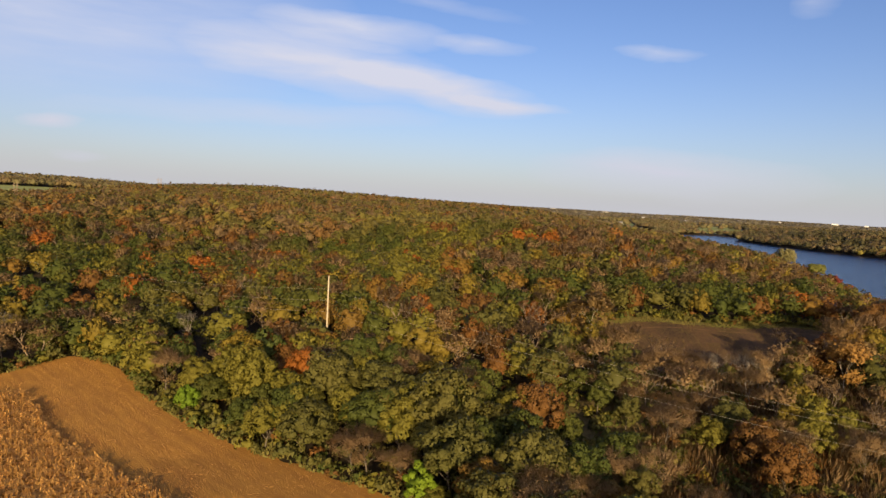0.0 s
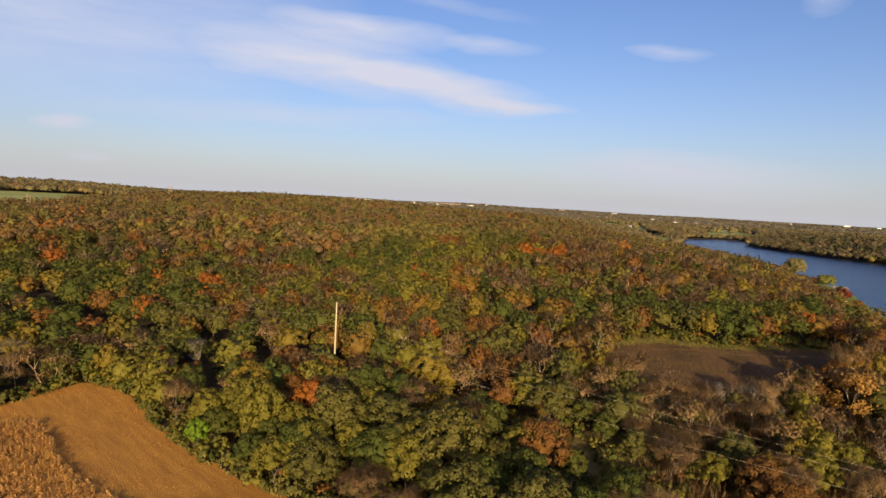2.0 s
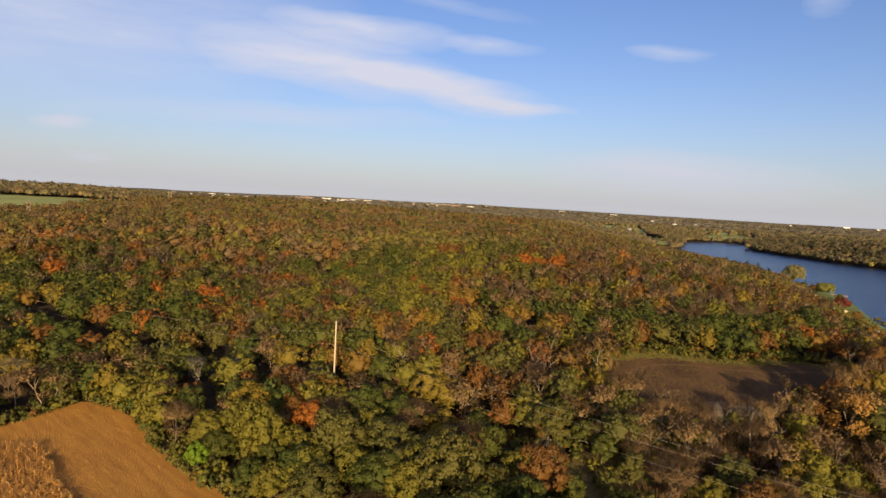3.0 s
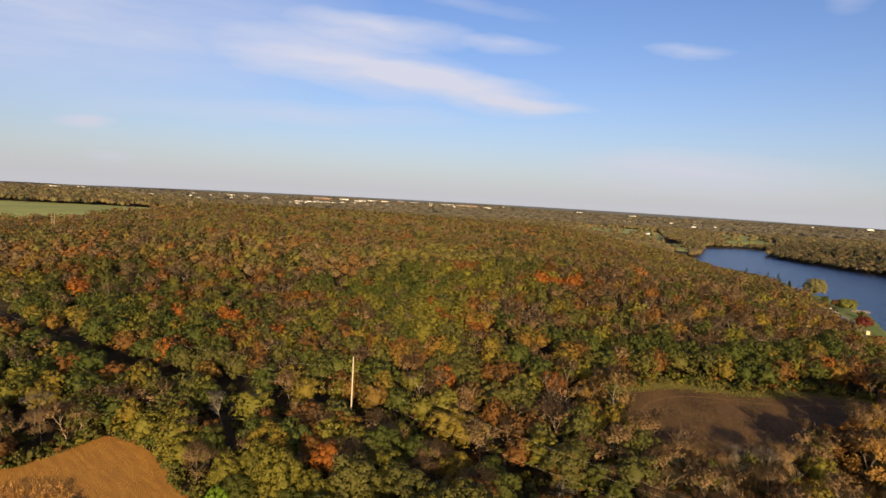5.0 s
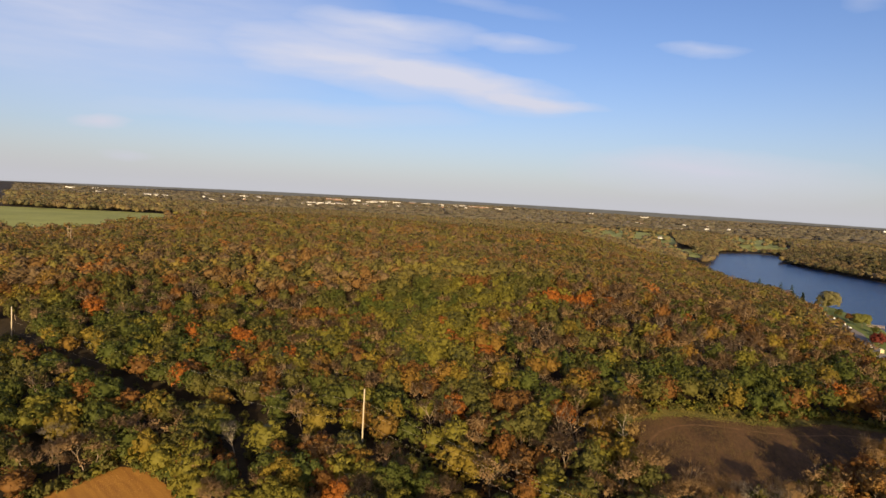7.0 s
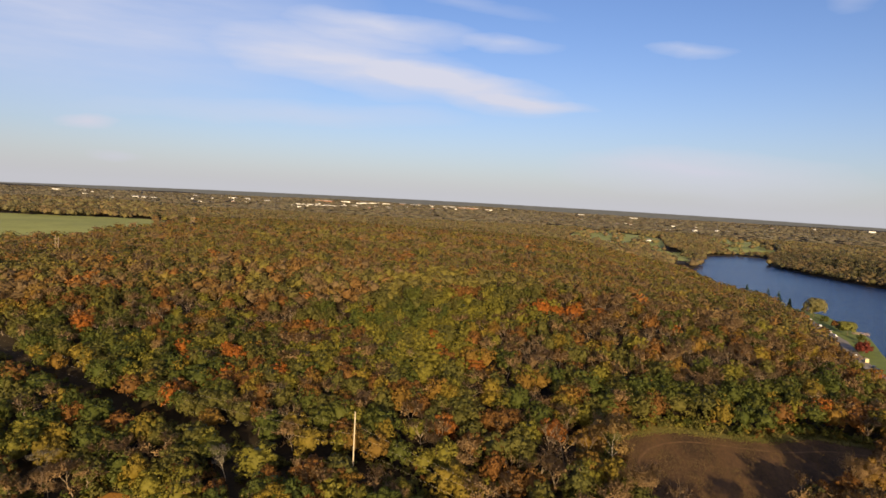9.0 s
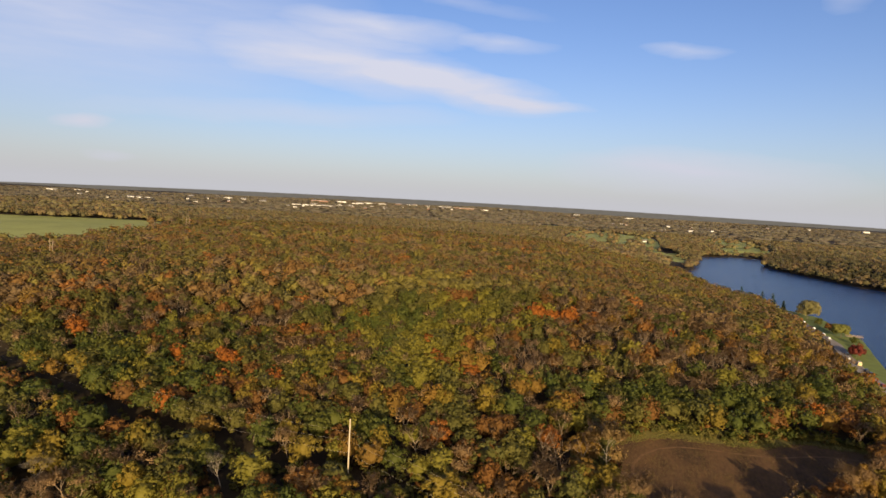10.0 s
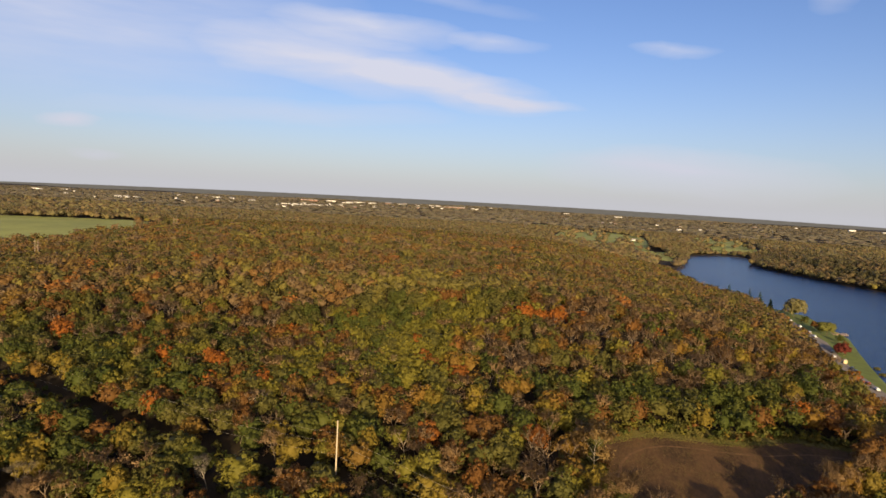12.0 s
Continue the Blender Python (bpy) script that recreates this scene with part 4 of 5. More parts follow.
def woods(name, label, x, y, solid, twig, low, high, tall=(0.85, 1.12), mats=None):
    h = Heap()
    k = kinds_at(rng, x, y)
    z = ground_z(x, y) - 0.3
    n = len(x)
    size, up, turn, tint = rng.uniform(low, high, n), rng.uniform(*tall, n), rng.uniform(0, 6.28, n), rng.uniform(0, 1, n)
    thin, stark = (k == 6, k == 7) if twig else (np.zeros(n, bool), np.zeros(n, bool))
    pick = rng.integers(0, 420, n)
    for group, mask in ((solid, ~(thin | stark)), (twig or [], thin), (STARK if twig else [], stark)):
        for i, (v, f, *own) in enumerate(group):
            m = mask & (pick % len(group) == i)
            h.many(v, f, np.stack([x, y, z], -1)[m], turn[m], size[m], up[m], k[m], tint[m], *own)
    return tagged(new(name, h.mesh(name, [(mats or LEAF)[q] for q in KINDS] + [BARE_LIMB])), label, "forest", kind="stuff")


woods("woods", "mixed autumn woods of olive, russet and orange trees", *scatter(rng, NEAR, 262, 8.0), NIGH, NIGH_TWIG, 0.72, 1.22, (0.80, 1.12))
woods("woods", "mixed autumn woods on the rise behind the line cut", *scatter(rng, 262, 430, 8.0), MID, MID_TWIG, 0.74, 1.24, (0.80, 1.12))
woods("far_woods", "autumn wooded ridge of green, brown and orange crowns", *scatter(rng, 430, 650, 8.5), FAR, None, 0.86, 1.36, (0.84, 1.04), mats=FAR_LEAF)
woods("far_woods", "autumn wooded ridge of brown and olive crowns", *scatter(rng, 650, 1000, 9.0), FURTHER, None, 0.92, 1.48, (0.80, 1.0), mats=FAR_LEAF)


def beyond(x, y, rim):
    """The trees of the far lake shore and behind the pasture, or all the others."""
    on_rim = (np.hypot(x, y) < 1500) & (((x > 380) & (away(x, y, LAKE) < 110)) | (away(x, y, PASTURE) < 70))
    keep = on_rim if rim else ~on_rim
    return x[keep], y[keep]


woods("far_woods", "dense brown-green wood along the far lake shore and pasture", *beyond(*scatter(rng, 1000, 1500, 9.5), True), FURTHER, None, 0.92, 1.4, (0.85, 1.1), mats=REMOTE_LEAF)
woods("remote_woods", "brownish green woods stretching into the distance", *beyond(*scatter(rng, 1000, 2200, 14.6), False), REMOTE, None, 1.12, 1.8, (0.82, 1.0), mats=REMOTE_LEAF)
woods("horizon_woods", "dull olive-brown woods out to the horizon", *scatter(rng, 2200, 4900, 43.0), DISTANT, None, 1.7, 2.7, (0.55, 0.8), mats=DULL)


def shrub_shape():
    v, f = leafy(shapes, 6, 13, 0.34, radius=1.7, low=0.1, top=2.4, core=1)
    return v, f


SHRUBS = [shrub_shape() for _ in range(4)]


def undergrowth():
    """Low bushes under the cut of the power line, and along the edges of fields."""
    n = 22000
    x, y = rng.uniform(-260, 190, n), rng.uniform(90, 330, n)
    line, soil, field = from_line(x, y, SWATH), away(x, y, SOIL), away(x, y, FIELD)
    keep = ((line < 7) & (rng.uniform(0, 1, n) < np.where(x > 45, 0.85, 0.30))) | ((soil > 0.2) & (soil < 4)) | ((field > 2.5) & (field < 12) & (y > 220) & (rng.uniform(0, 1, n) < 0.75)) | ((field > -0.5) & (field < 6) & (y < 220) & (rng.uniform(0, 1, n) < 0.35))
    keep |= (soil > 0.5) & (soil < 3)
    keep |= (np.hypot(x, y) < 215) & (rng.uniform(0, 1, n) < 0.22)
    keep |= (np.hypot(x, y) < 150) & (soil < 14) & (rng.uniform(0, 1, n) < 0.6)
    keep &= (soil > 0.3) & (field > -1.0) & (np.abs(x) < y * HALF_VIEW + 10) & (away(x, y, LAKE) > 5)
    x, y = x[keep], y[keep]
    n = len(x)
    h = Heap()
    k = rng.choice([0, 1, 2, 3, 5, 6], n, p=[0.46, 0.22, 0.20, 0.03, 0.09, 0.00])
    pick, size = rng.integers(0, 4, n), rng.uniform(0.6, 1.5, n)
    for i, (v, f) in enumerate(SHRUBS):
        m = pick == i
        h.many(v, f, np.stack([x, y, ground_z(x, y) - 0.1], -1)[m], rng.uniform(0, 6.28, m.sum()), size[m], size[m] * rng.uniform(0.7, 1.3, m.sum()), k[m], rng.uniform(0, 1, m.sum()))
    tagged(new("undergrowth", h.mesh("undergrowth", [LEAF[q] for q in KINDS])), "low mixed shrubs along the field edges and line cut", "shrubs", kind="stuff")


undergrowth()


def brush():
    """Leafless brown scrub under the bare trees and along the line cut."""
    r = np.random.default_rng(71)
    kinds = []
    for _ in range(4):
        n = 52
        w, out = r.uniform(0, 6.28, n), r.uniform(0.1, 1.0, n)
        d = unit(np.stack([np.cos(w) * out * 0.8, np.sin(w) * out * 0.8, np.ones(n)], -1))
        p = np.stack([np.cos(w) * out * 0.9, np.sin(w) * out * 0.9, r.uniform(0, 0.5, n)], -1)
        side = unit(np.cross(d, r.normal(0, 1, (n, 3)))) * 0.085
        tip = p + d * r.uniform(0.9, 2.3, (n, 1))
        v = np.stack([p - side, p + side, tip], 1).reshape(-1, 3)
        soft = unit(d + np.stack([np.cos(w), np.sin(w), np.zeros(n)], -1) + r.normal(0, 0.2, (n, 3)))
        kinds.append((np.concatenate([v, np.repeat(soft, 3, 0)], 1), np.arange(3 * n).reshape(-1, 3)))
    n = 7000
    x, y = r.uniform(10, 160, n), r.uniform(86, 240, n)
    keep = (away(x, y, FIELD) > 0.5) & (away(x, y, SOIL) > 1) & (np.abs(x) < y * HALF_VIEW + 8) & (y < 95 + 1.05 * x) & (away(x, y, LAKE) > 8)
    x, y = x[keep], y[keep]
    n = len(x)
    k, pick, size = r.choice([0, 5, 6, 7], n, p=[0.14, 0.12, 0.54, 0.20]), r.integers(0, 4, n), r.uniform(0.8, 1.7, n)
    h = Heap()
    for i, (v, f) in enumerate(kinds):
        m = pick == i
        h.many(v, f, np.stack([x, y, ground_z(x, y) - 0.1], -1)[m], r.uniform(0, 6.28, m.sum()), size[m], size[m] * r.uniform(0.8, 1.3, m.sum()), k[m], r.uniform(0, 1, m.sum()))
    tagged(new("brush", h.mesh("brush", [LEAF[q] for q in KINDS])), "tangled brown leafless brush under bare trees", "brush", kind="stuff")


brush()

# ---------------------------------------------------------------- corn and field stuff


def corn_stand():
    """Ripe dry corn in rows along the curve of the harvested strip."""
    r = np.random.default_rng(31)
    h = Heap()
    shapes_ = []
    for _ in range(5):
        g = Heap()
        v, f = tube([(0, 0, -0.1), (r.normal(0, 0.08), r.normal(0, 0.08), 1.2), (r.normal(0, 0.15), r.normal(0, 0.15), 2.25)], [0.035, 0.028, 0.012], 3)
        g.add(v, f)
        for k in range(6):
            w, z = r.uniform(0, 6.28), r.uniform(0.5, 2.0)
            d = np.array((math.cos(w), math.sin(w), 0.0))
            side = np.array((-d[1], d[0], 0)) * 0.10
            a = np.array((0, 0, z))
            b = a + d * 0.44 + (0, 0, 0.16)
            c = b + d * 0.38 - (0, 0, r.uniform(0.2, 0.5))
            g.add(np.array([a - side, a + side, b + side, b - side, c]), np.array([(0, 1, 2), (0, 2, 3), (3, 2, 4)]))
        g.add(np.array([(0, 0.06, 2.1), (0, -0.06, 2.1), (0.12, 0, 2.65)]), np.array([(0, 1, 2)]))
        shapes_.append((np.concatenate(g.v), np.concatenate(g.f)))
    along, across = np.array((0.74, -0.67)), np.array((0.67, 0.74))
    a, c = np.meshgrid(np.arange(-60, 130, 0.42), np.arange(-40, 75, 0.80))
    a, c = a.ravel() + r.uniform(-0.14, 0.14, a.size), c.ravel() + r.normal(0, 0.06, a.size)
    x, y = -100 + a * along[0] + c * across[0], 118 + a * along[1] + c * across[1]
    edge = away(x, y, smooth_ring(CORNFIELD))
    keep = (edge < swell(x, y, 9, 50) * 0.6) & (np.abs(x) < y * 0.72 + 6) & (y > 88) & (r.uniform(0, 1, x.size) < 0.62 + 0.75 * swell(x, y, 2.6, 51))
    x, y = x[keep], y[keep]
    n = len(x)
    pick = r.integers(0, 5, n)
    tall = r.uniform(0.46, 0.74, n) + 0.20 * swell(x, y, 3, 52)
    z = ground_z(x, y) + 0.1
    for i, (v, f) in enumerate(shapes_):
        m = pick == i
        h.many(v, f, np.stack([x, y, z], -1)[m], r.uniform(0, 6.28, m.sum()), r.uniform(1.0, 1.5, m.sum()), tall[m], np.zeros(m.sum(), int), r.uniform(0, 1, m.sum()))
    tagged(new("corn", h.mesh("corn", [CORN])), "ripe dry tan corn standing in rows", "corn", kind="stuff")


corn_stand()


def tufts(name, label, category, mat, ring, count, size, seed, lo=-99.0, hi=-0.4, area=None):
    """Small upright blades scattered over a field."""
    r = np.random.default_rng(seed)
    xs, ys = [p[0] for p in ring], [p[1] for p in ring]
    x0, x1, y0, y1 = area or (min(xs), max(xs), min(ys), max(ys))
    x, y = r.uniform(x0, x1, count), r.uniform(y0, y1, count)
    d = away(x, y, ring)
    keep = (d > lo) & (d < hi) & (r.uniform(-1.2, 1, count) < swell(x, y, 14, seed + 1))
    x, y = x[keep], y[keep]
    z = ground_z(x, y) + 0.1
    n = len(x)
    h = Heap()
    for k in range(3):
        w, s = r.uniform(0, 6.28, n), size * r.uniform(0.5, 1.4, n)
        dx, dy = np.cos(w) * s * 0.5, np.sin(w) * s * 0.5
        lean = r.normal(0, 0.3, (2, n)) * s
        v = np.stack([np.stack([x - dx, y - dy, z], -1), np.stack([x + dx, y + dy, z], -1), np.stack([x + lean[0], y + lean[1], z + s], -1)], 1).reshape(-1, 3)
        h.add(v, np.arange(3 * n).reshape(-1, 3))
    tagged(new(name, h.mesh(name, [mat])), label, category, kind="stuff")


tufts("stubble", "cut corn stubble on the harvested strip", "stubble", STRAW, SOIL, 64000, 0.10, 61, area=(-125, 10, 88, 190))
tufts("edge_grass", "rough olive grass along the edge of the stubble", "grass", RIM_GRASS, SOIL, 60000, 0.55, 67, lo=0.3, hi=6.5, area=(-130, 30, 85, 195))
tufts("weeds", "low dry weeds over the brown clearing", "weeds", DRY_GRASS, FIELD, 26000, 0.20, 63)
tufts("field_grass", "pale dry grass round the brown clearing", "grass", RIM_GRASS, FIELD, 60000, 0.36, 65, lo=-2.0, hi=12, area=(45, 180, 170, 262))

# ---------------------------------------------------------------- power lines


def wooden_pole(x, y, tall, label):
    e = thing("utility_pole", label, "utility pole", (x, y, gz(x, y)), 40, group="poles of the power line")
    v, f = tube([(0, 0, -1.0), (0, 0, tall * 0.5), (0, 0, tall)], [0.30, 0.25, 0.19], 10)
    part("pole", mesh_of("pole", v, f, [POLE_WOOD], smooth=True), None, e, "sunlit pale round wooden pole")
    for z, side in ((tall - 4.1, 0.6), (tall - 7.7, -0.6), (tall - 11.0, 0.6)):
        arm = part("bracket", box(bmesh.new(), 0.7, 0.09, 0.09, (side * 0.6, 0, z), bevel=0.015), STEEL, e, "short steel bracket")
        v, f = tube([(side, 0, z), (side, 0, z + 0.16), (side, 0, z + 0.32)], [0.07, 0.10, 0.05], 8)
        part("insulator", mesh_of("insulator", v, f, [GLAZE], smooth=True), None, arm, "brown glazed insulator")
    return (x, y, gz(x, y) + tall)


POLE_WOOD = material("sunlit_pole", (0.62, 0.53, 0.38), (0.48, 0.39, 0.26), scale=1.2, stretch=(1, 1, 0.08), rough=0.8)
WILLOW = foliage("leaves_willow", (0.235, 0.205, 0.082), (0.200, 0.180, 0.074))
YOUNG_WILLOW = foliage("leaves_young_willow", (0.185, 0.178, 0.044), (0.155, 0.156, 0.040))
WIRE = material("aluminium_wire", (0.50, 0.44, 0.34), (0.40, 0.35, 0.28), scale=2, rough=0.5)
GLAZE = paint("brown_glaze", (0.12, 0.06, 0.03), 0.2)
tops = [wooden_pole(-220, 288, 15.5, "tall single wooden utility pole in the line cut"), wooden_pole(-33.6, 192, 23.3, "tall sunlit wooden utility pole in the line cut"),
        wooden_pole(117, 80, 25.0, "tall wooden utility pole beside the stubble field")]
for a, b, sag, ends in ((tops[0], tops[1], 4.6, (3.8, 7.4, 10.7)), (tops[1], tops[2], 2.6, (2.6, 3.6, 6.6))):
    e = thing("power_line", "three thin bright wires hung between wooden poles", "power line", a)
    for near, far, out in zip((3.8, 7.4, 10.7), ends, (0.6, -0.6, 0.6)):
        first, last = (far, near) if a is tops[0] else (near, far)
        d = Vector((b[0] - a[0], b[1] - a[1]))
        n = Vector((d.y, -d.x)).normalized() * out
        pts = []
        for k in range(33):
            u = k / 32
            pts.append((d.x * u + n.x, d.y * u + n.y, (b[2] - a[2]) * u - first * (1 - u) - last * u - 4 * sag * u * (1 - u)))
        v, f = tube(pts, [0.015] * 33, 4)
        part("wire", mesh_of("wire", v, f, [WIRE]), None, e)


def h_frame(x, y, tall, gap, turn):
    e = thing("transmission_frame", "two-legged wooden power line frame rising over the trees", "power pylon", (x, y, gz(x, y)), turn, group="two-legged frames")
    for s in (-0.5, 0.5):
        v, f = tube([(s * gap, 0, -1), (s * gap, 0, tall)], [0.34, 0.24], 8)
        part("leg", mesh_of("leg", v, f, [BARE_LIMB], smooth=True), None, e)
    part("crossarm", box(bmesh.new(), gap * 1.9, 0.25, 0.3, (0, 0, tall - 2.2), bevel=0.03), WOOD, e)
    for s in (-1, 1):
        part("brace", box(bmesh.new(), gap * 1.25, 0.14, 0.14, (0, 0.2 * s, tall - 6.5), Matrix.Rotation(s * 0.75, 4, "Y")), WOOD, e)


h_frame(-330.5, 498, 18.5, 4.8, -32)
h_frame(-318, 720, 17, 4.6, -25)

# ---------------------------------------------------------------- lake shore


def shore_tree(name, x, y, tall, wide, mat, label, lobes=30, low=0.8, seed=0, category="tree"):
    r = np.random.default_rng(900 + seed)
    e = thing(name, label, category, (x, y, gz(x, y)), r.uniform(0, 360))
    v, f, tips = limbs(r, 1, top=tall * 0.75)
    part("trunk", mesh_of("trunk", v, f, [BARK]), None, e)
    v, f = leafy(r, lobes, 80, 0.6 if wide > 6 else 0.45 if wide > 4 else 0.3, radius=wide, low=low, top=tall, lump=0.27)
    part("crown", mesh_of("crown", v, f, [mat]), None, e)


def pine(x, y, tall, seed):
    r = np.random.default_rng(950 + seed)
    e = thing("pine_tree", "dark green pine standing on the lake shore", "pine tree", (x, y, gz(x, y)), r.uniform(0, 360), group="pines on the shore")
    v, f = tube([(0, 0, -0.4), (0, 0, tall)], [0.28, 0.04], 6)
    part("trunk", mesh_of("trunk", v, f, [BARK]), None, e)
    h = Heap()
    for k in range(11):
        u = k / 11
        rad = tall * 0.29 * (1 - u) + 0.4
        n = int(16 + 60 * (1 - u))
        w = r.uniform(0, 6.28, n)
        q = rad * np.sqrt(r.uniform(0.1, 1, n))
        at = np.stack([np.cos(w) * q, np.sin(w) * q, tall * (0.12 + 0.86 * u) - q * 0.35 + r.normal(0, 0.15, n)], -1)
        v, f = sprigs(r, at, np.stack([np.cos(w), np.sin(w), np.full(n, 0.6)], -1), 0.5)
        h.add(v, f)
    part("crown", mesh_of("crown", np.concatenate(h.v), np.concatenate(h.f), [NEEDLE]), None, e)


NEEDLE = foliage("pine_needles", (0.018, 0.040, 0.020), (0.026, 0.050, 0.022))
CRIMSON = foliage("leaves_crimson", (0.165, 0.030, 0.024), (0.130, 0.036, 0.024))
shore_tree("willow_tree", 302, 572, 18, 11.5, WILLOW, "large pale yellow-green willow on the lake shore", 40, seed=1)
shore_tree("willow_tree", 286, 492, 11, 6.5, YOUNG_WILLOW, "yellow-green willow beside the wooden dock", 30, seed=2)
shore_tree("bush", 292, 520, 6, 4.5, LEAF["russet"], "dull brown bush at the water's edge", 14, 0.3, 3, "bush")
shore_tree("bush", 289, 509, 5, 3.8, LEAF["brown"], "dull brown bush at the water's edge", 14, 0.3, 4, "bush")
shore_tree("maple_tree", 257, 423, 7.5, 5.5, CRIMSON, "crimson-red maple on the lakeside lawn", 26, 0.8, 5)
shore_tree("maple_tree", 262, 430, 6.5, 4.2, CRIMSON, "crimson-red maple on the lakeside lawn", 20, 0.8, 6)
BRIGHT = foliage("leaves_bright", (0.150, 0.210, 0.016), (0.110, 0.175, 0.016))
shore_tree("bush", -1.5, 105, 8.5, 3.0, BRIGHT, "bright green young tree at the edge of the wood", 18, 0.3, 11, "bush")
shore_tree("bush", -85, 174, 4.2, 3.4, LEAF["dark"], "low dark green bush at the tip of the stubble field", 16, 0.2, 12, "bush")
shore_tree("bush", -56, 143, 7.0, 3.6, BRIGHT, "fresh green bush along the stubble field", 20, 0.2, 13, "bush")
shore_tree("bush", 262, 394, 2.2, 2.4, LEAF["lime"], "low yellow-green reeds and bushes at the water", 10, 0.1, 7, "bush")
shore_tree("bush", 255, 378, 2.0, 2.2, LEAF["olive"], "low yellow-green reeds and bushes at the water", 10, 0.1, 8, "bush")
for k, (x, y, mat, words) in enumerate(((268, 436, "dark", "dark green"), (276, 452, "russet", "dull brown"), (283, 470, "dark", "dark green"), (297, 545, "olive", "olive"), (304, 557, "dark", "dark green"), (309, 590, "olive", "olive"), (311, 606, "russet", "dull brown"))):
    shore_tree("bush", x, y, 3.6 + k % 3, 3.2, LEAF[mat], words + " bush on the grassy lake bank", 12, 0.2, 20 + k, "bush")
for k, (x, y, t) in enumerate(((287, 676, 16), (295, 646, 16.5), (297, 628, 16), (299, 610, 11))):
    pine(x, y, t, k)


def car(x, y, turn, mat, label, van=False):
    """A parked vehicle: body, cabin with dark windows, lights and four wheels."""
    e = thing("van" if van else "car", label, "vehicle", (x, y, gz(x, y) + 0.19), turn, group="parked vehicles")
    long, wide = (5.6, 2.1) if van else (4.5, 1.8)
    bm = bmesh.new()
    box(bm, long, wide, 0.62, (0, 0, 0.66), bevel=0.12)
    part("body", bm, mat, e)
    bm = bmesh.new()
    if van:
        box(bm, long * 0.68, wide * 0.98, 1.75, (-0.8, 0, 1.75), bevel=0.10)
    else:
        box(bm, long * 0.55, wide * 0.86, 0.56, (-0.2, 0, 1.2), bevel=0.14)
    cabin = part("cabin", bm, mat, e)
    for s in (-1, 1):
        if not van:
            part("side_window", box(bmesh.new(), long * 0.44, 0.03, 0.34, (-0.2, s * wide * 0.432, 1.22), bevel=0.01), DARK_GLASS, cabin, "dark side glass")
        part("headlight", box(bmesh.new(), 0.06, 0.3, 0.14, (long / 2 + 0.005, s * wide * 0.34, 0.74), bevel=0.02), WHITE, e, "clear headlight")
    part("windscreen", box(bmesh.new(), 0.04, wide * 0.72, 0.42, (long * 0.33 if van else long * 0.237, 0, 1.24), bevel=0.01), DARK_GLASS, cabin, "dark windscreen")
    for sx in (-0.31, 0.31):
        for sy in (-0.46, 0.46):
            v, f = tube([(sx * long, sy * wide - 0.11, 0.33), (sx * long, sy * wide + 0.11, 0.33)], [0.33, 0.33], 14)
            w = part("wheel", mesh_of("wheel", v, f, [RUBBER]), None, e)
            o = 0.118 if sy > 0 else -0.118
            v, f = tube([(sx * long, sy * wide + o * 0.9, 0.33), (sx * long, sy * wide + o, 0.33)], [0.2, 0.19], 12)
            part("rim", mesh_of("rim", v, f, [STEEL]), None, w)


CAR_WHITE, CAR_DARK, CAR_RED, CAR_CREAM = paint("white_car_paint", (0.75, 0.74, 0.72)), paint("dark_car_paint", (0.025, 0.027, 0.032)), paint("red_car_paint", (0.30, 0.04, 0.03)), paint("cream_paint", (0.72, 0.58, 0.33))
car(243.5, 397, 70, CAR_CREAM, "cream box van parked on the lakeside road", True)
for x, y, turn, mat, words in ((244, 409, 70, CAR_WHITE, "white"), (240.5, 384, 72, CAR_DARK, "black"), (238.5, 377, 72, CAR_DARK, "black"), (230, 352, 74, CAR_RED, "dark red"), (228, 341, 74, CAR_WHITE, "white"),
                               (252, 424, 66, CAR_DARK, "black"), (267, 474, 80, CAR_WHITE, "white"), (270.5, 488, 80, CAR_WHITE, "white"), (276, 512, 76, CAR_WHITE, "white"), (284, 542, 72, CAR_WHITE, "white"), (288, 553, 72, CAR_DARK, "black")):
    car(x, y, turn, mat, f"{words} car parked beside the lake")


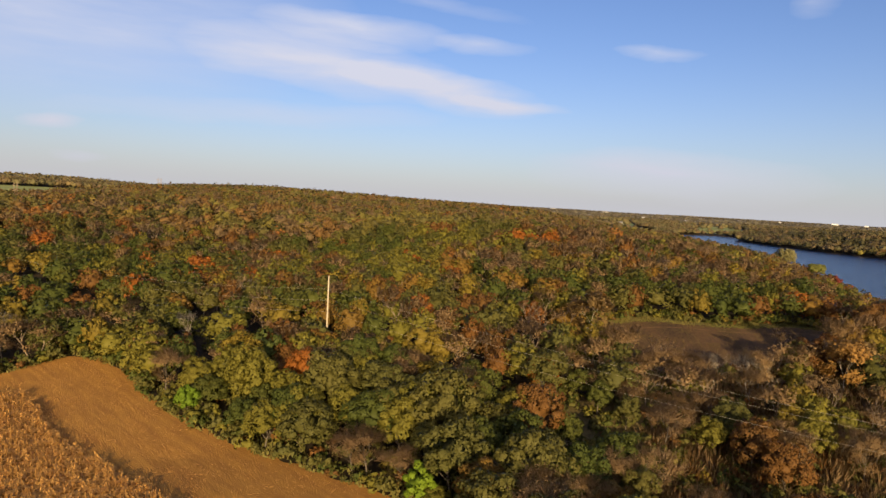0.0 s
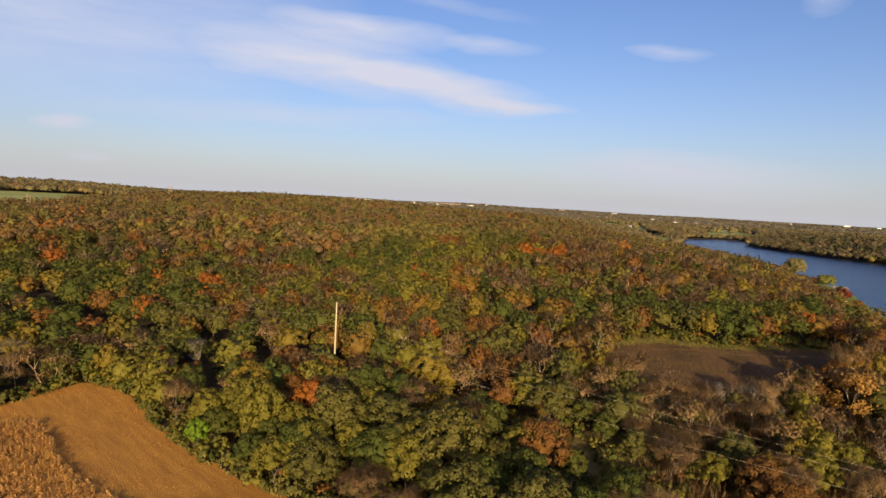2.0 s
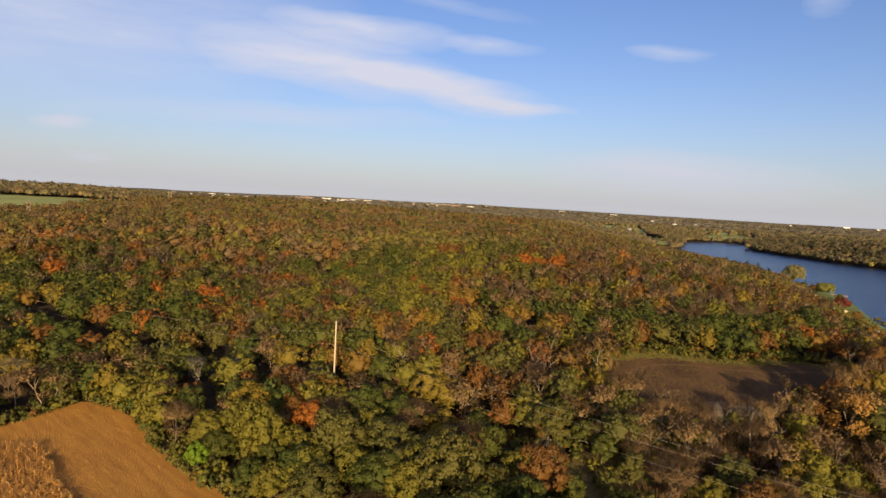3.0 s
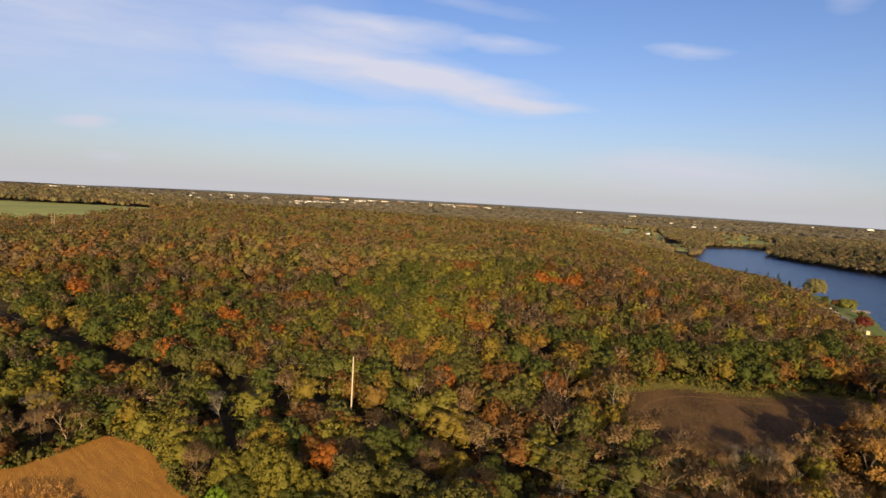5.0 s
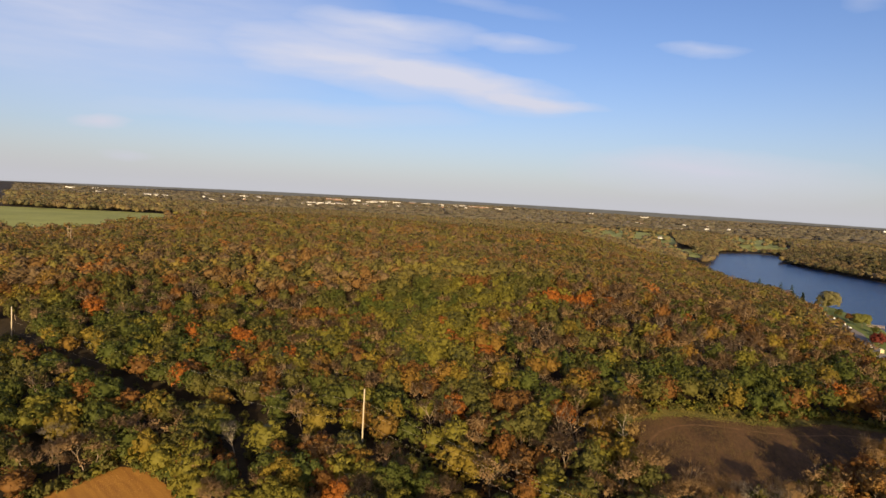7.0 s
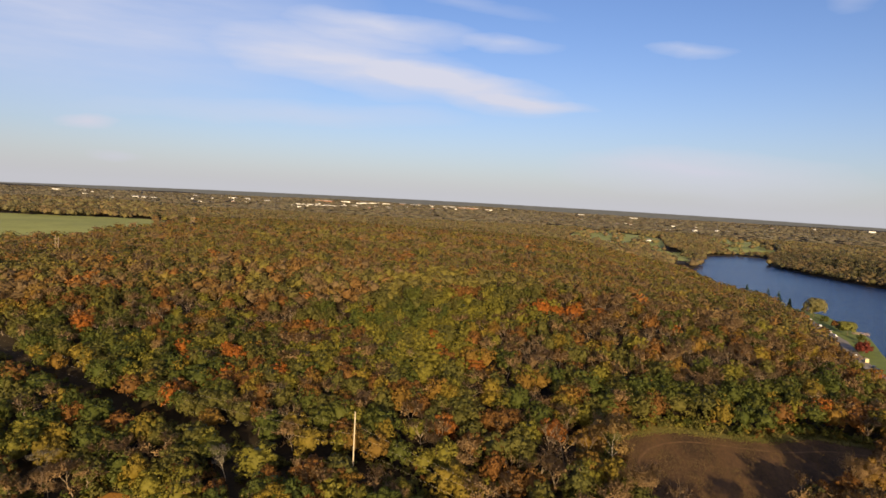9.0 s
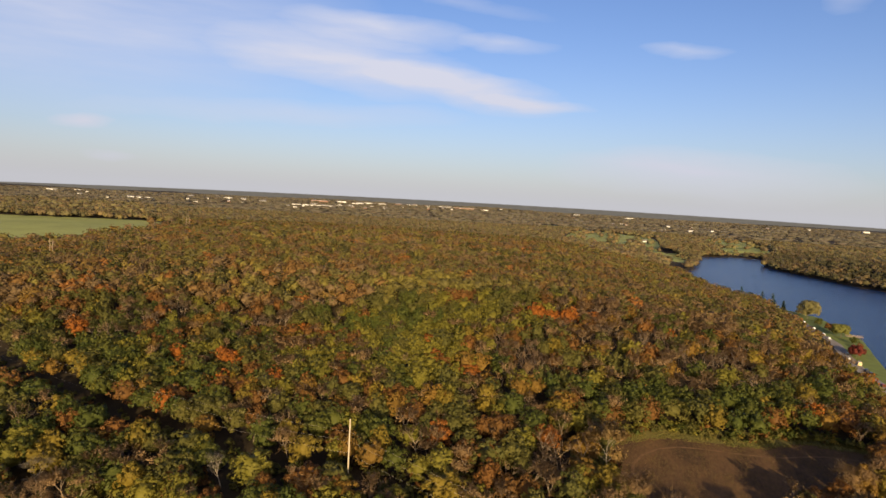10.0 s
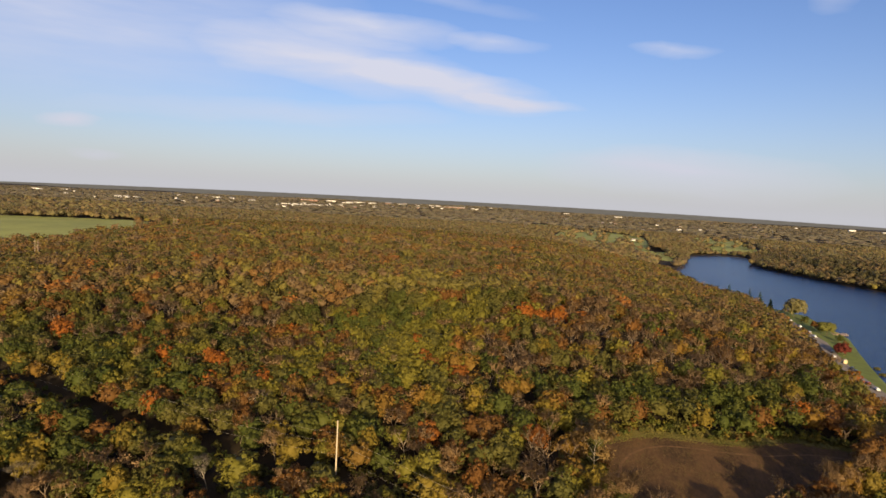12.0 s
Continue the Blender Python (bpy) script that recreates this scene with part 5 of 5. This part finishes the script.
def dock():
    e = thing("dock", "wooden boat dock with railings reaching into the lake", "dock", (296, 503, WATER_Z), -8)
    for k in range(24):
        part("plank", box(bmesh.new(), 0.46, 3.0, 0.08, (k * 0.5, 0, 0.75), bevel=0.01), WOOD, e)
    for k in range(5):
        for s in (-1, 1):
            v, f = tube([(k * 2.8 + 0.2, s * 1.45, -2.5), (k * 2.8 + 0.2, s * 1.45, 1.9)], [0.12, 0.11], 8)
            part("post", mesh_of("post", v, f, [WOOD]), None, e)
    for s in (-1, 1):
        part("railing", box(bmesh.new(), 11.6, 0.08, 0.12, (5.7, s * 1.45, 1.8), bevel=0.01), WOOD, e)
        part("beam", box(bmesh.new(), 11.9, 0.14, 0.22, (5.75, s * 1.2, 0.59), bevel=0.01), WOOD, e)


dock()

# ---------------------------------------------------------------- the distant town


def house(x, y, wide, deep, tall, turn, flat, wall):
    e = thing("building", ("pale flat-roofed building" if flat else "pale house with a grey gable roof") + " among distant trees", "building", (x, y, gz(x, y)), turn, group="buildings of the distant town")
    tall *= 0.55
    part("wall", box(bmesh.new(), wide, deep, tall + 1, (0, 0, tall / 2 - 0.5), bevel=0.1), wall, e)
    bm = bmesh.new()
    if flat:
        box(bm, wide + 0.6, deep + 0.6, 0.7, (0, 0, tall + 0.35), bevel=0.1)
        part("roof", bm, WHITE, e)
    else:
        rise = deep * 0.32
        a = [bm.verts.new(p) for p in ((-wide / 2 - 0.5, -deep / 2 - 0.5, tall), (wide / 2 + 0.5, -deep / 2 - 0.5, tall), (wide / 2 + 0.5, deep / 2 + 0.5, tall), (-wide / 2 - 0.5, deep / 2 + 0.5, tall), (-wide / 2 - 0.5, 0, tall + rise), (wide / 2 + 0.5, 0, tall + rise))]
        for q in ((0, 1, 5, 4), (2, 3, 4, 5), (0, 4, 3), (1, 2, 5), (0, 3, 2, 1)):
            bm.faces.new([a[k] for k in q])
        part("roof", bm, ROOF, e)
    for k in range(3):
        part("window", box(bmesh.new(), wide * 0.10, 0.12, tall * 0.16, (wide * (k - 1) * 0.3, -deep / 2 - 0.04, tall * 0.55)), DARK_GLASS, e)


r = np.random.default_rng(404)
for b, d, wide, deep, tall, flat in TOWN:
    house(d * math.sin(radians(b)), d * math.cos(radians(b)), wide, deep, tall, r.uniform(-25, 25), flat, WHITE if r.uniform() < 0.75 else BRICK)
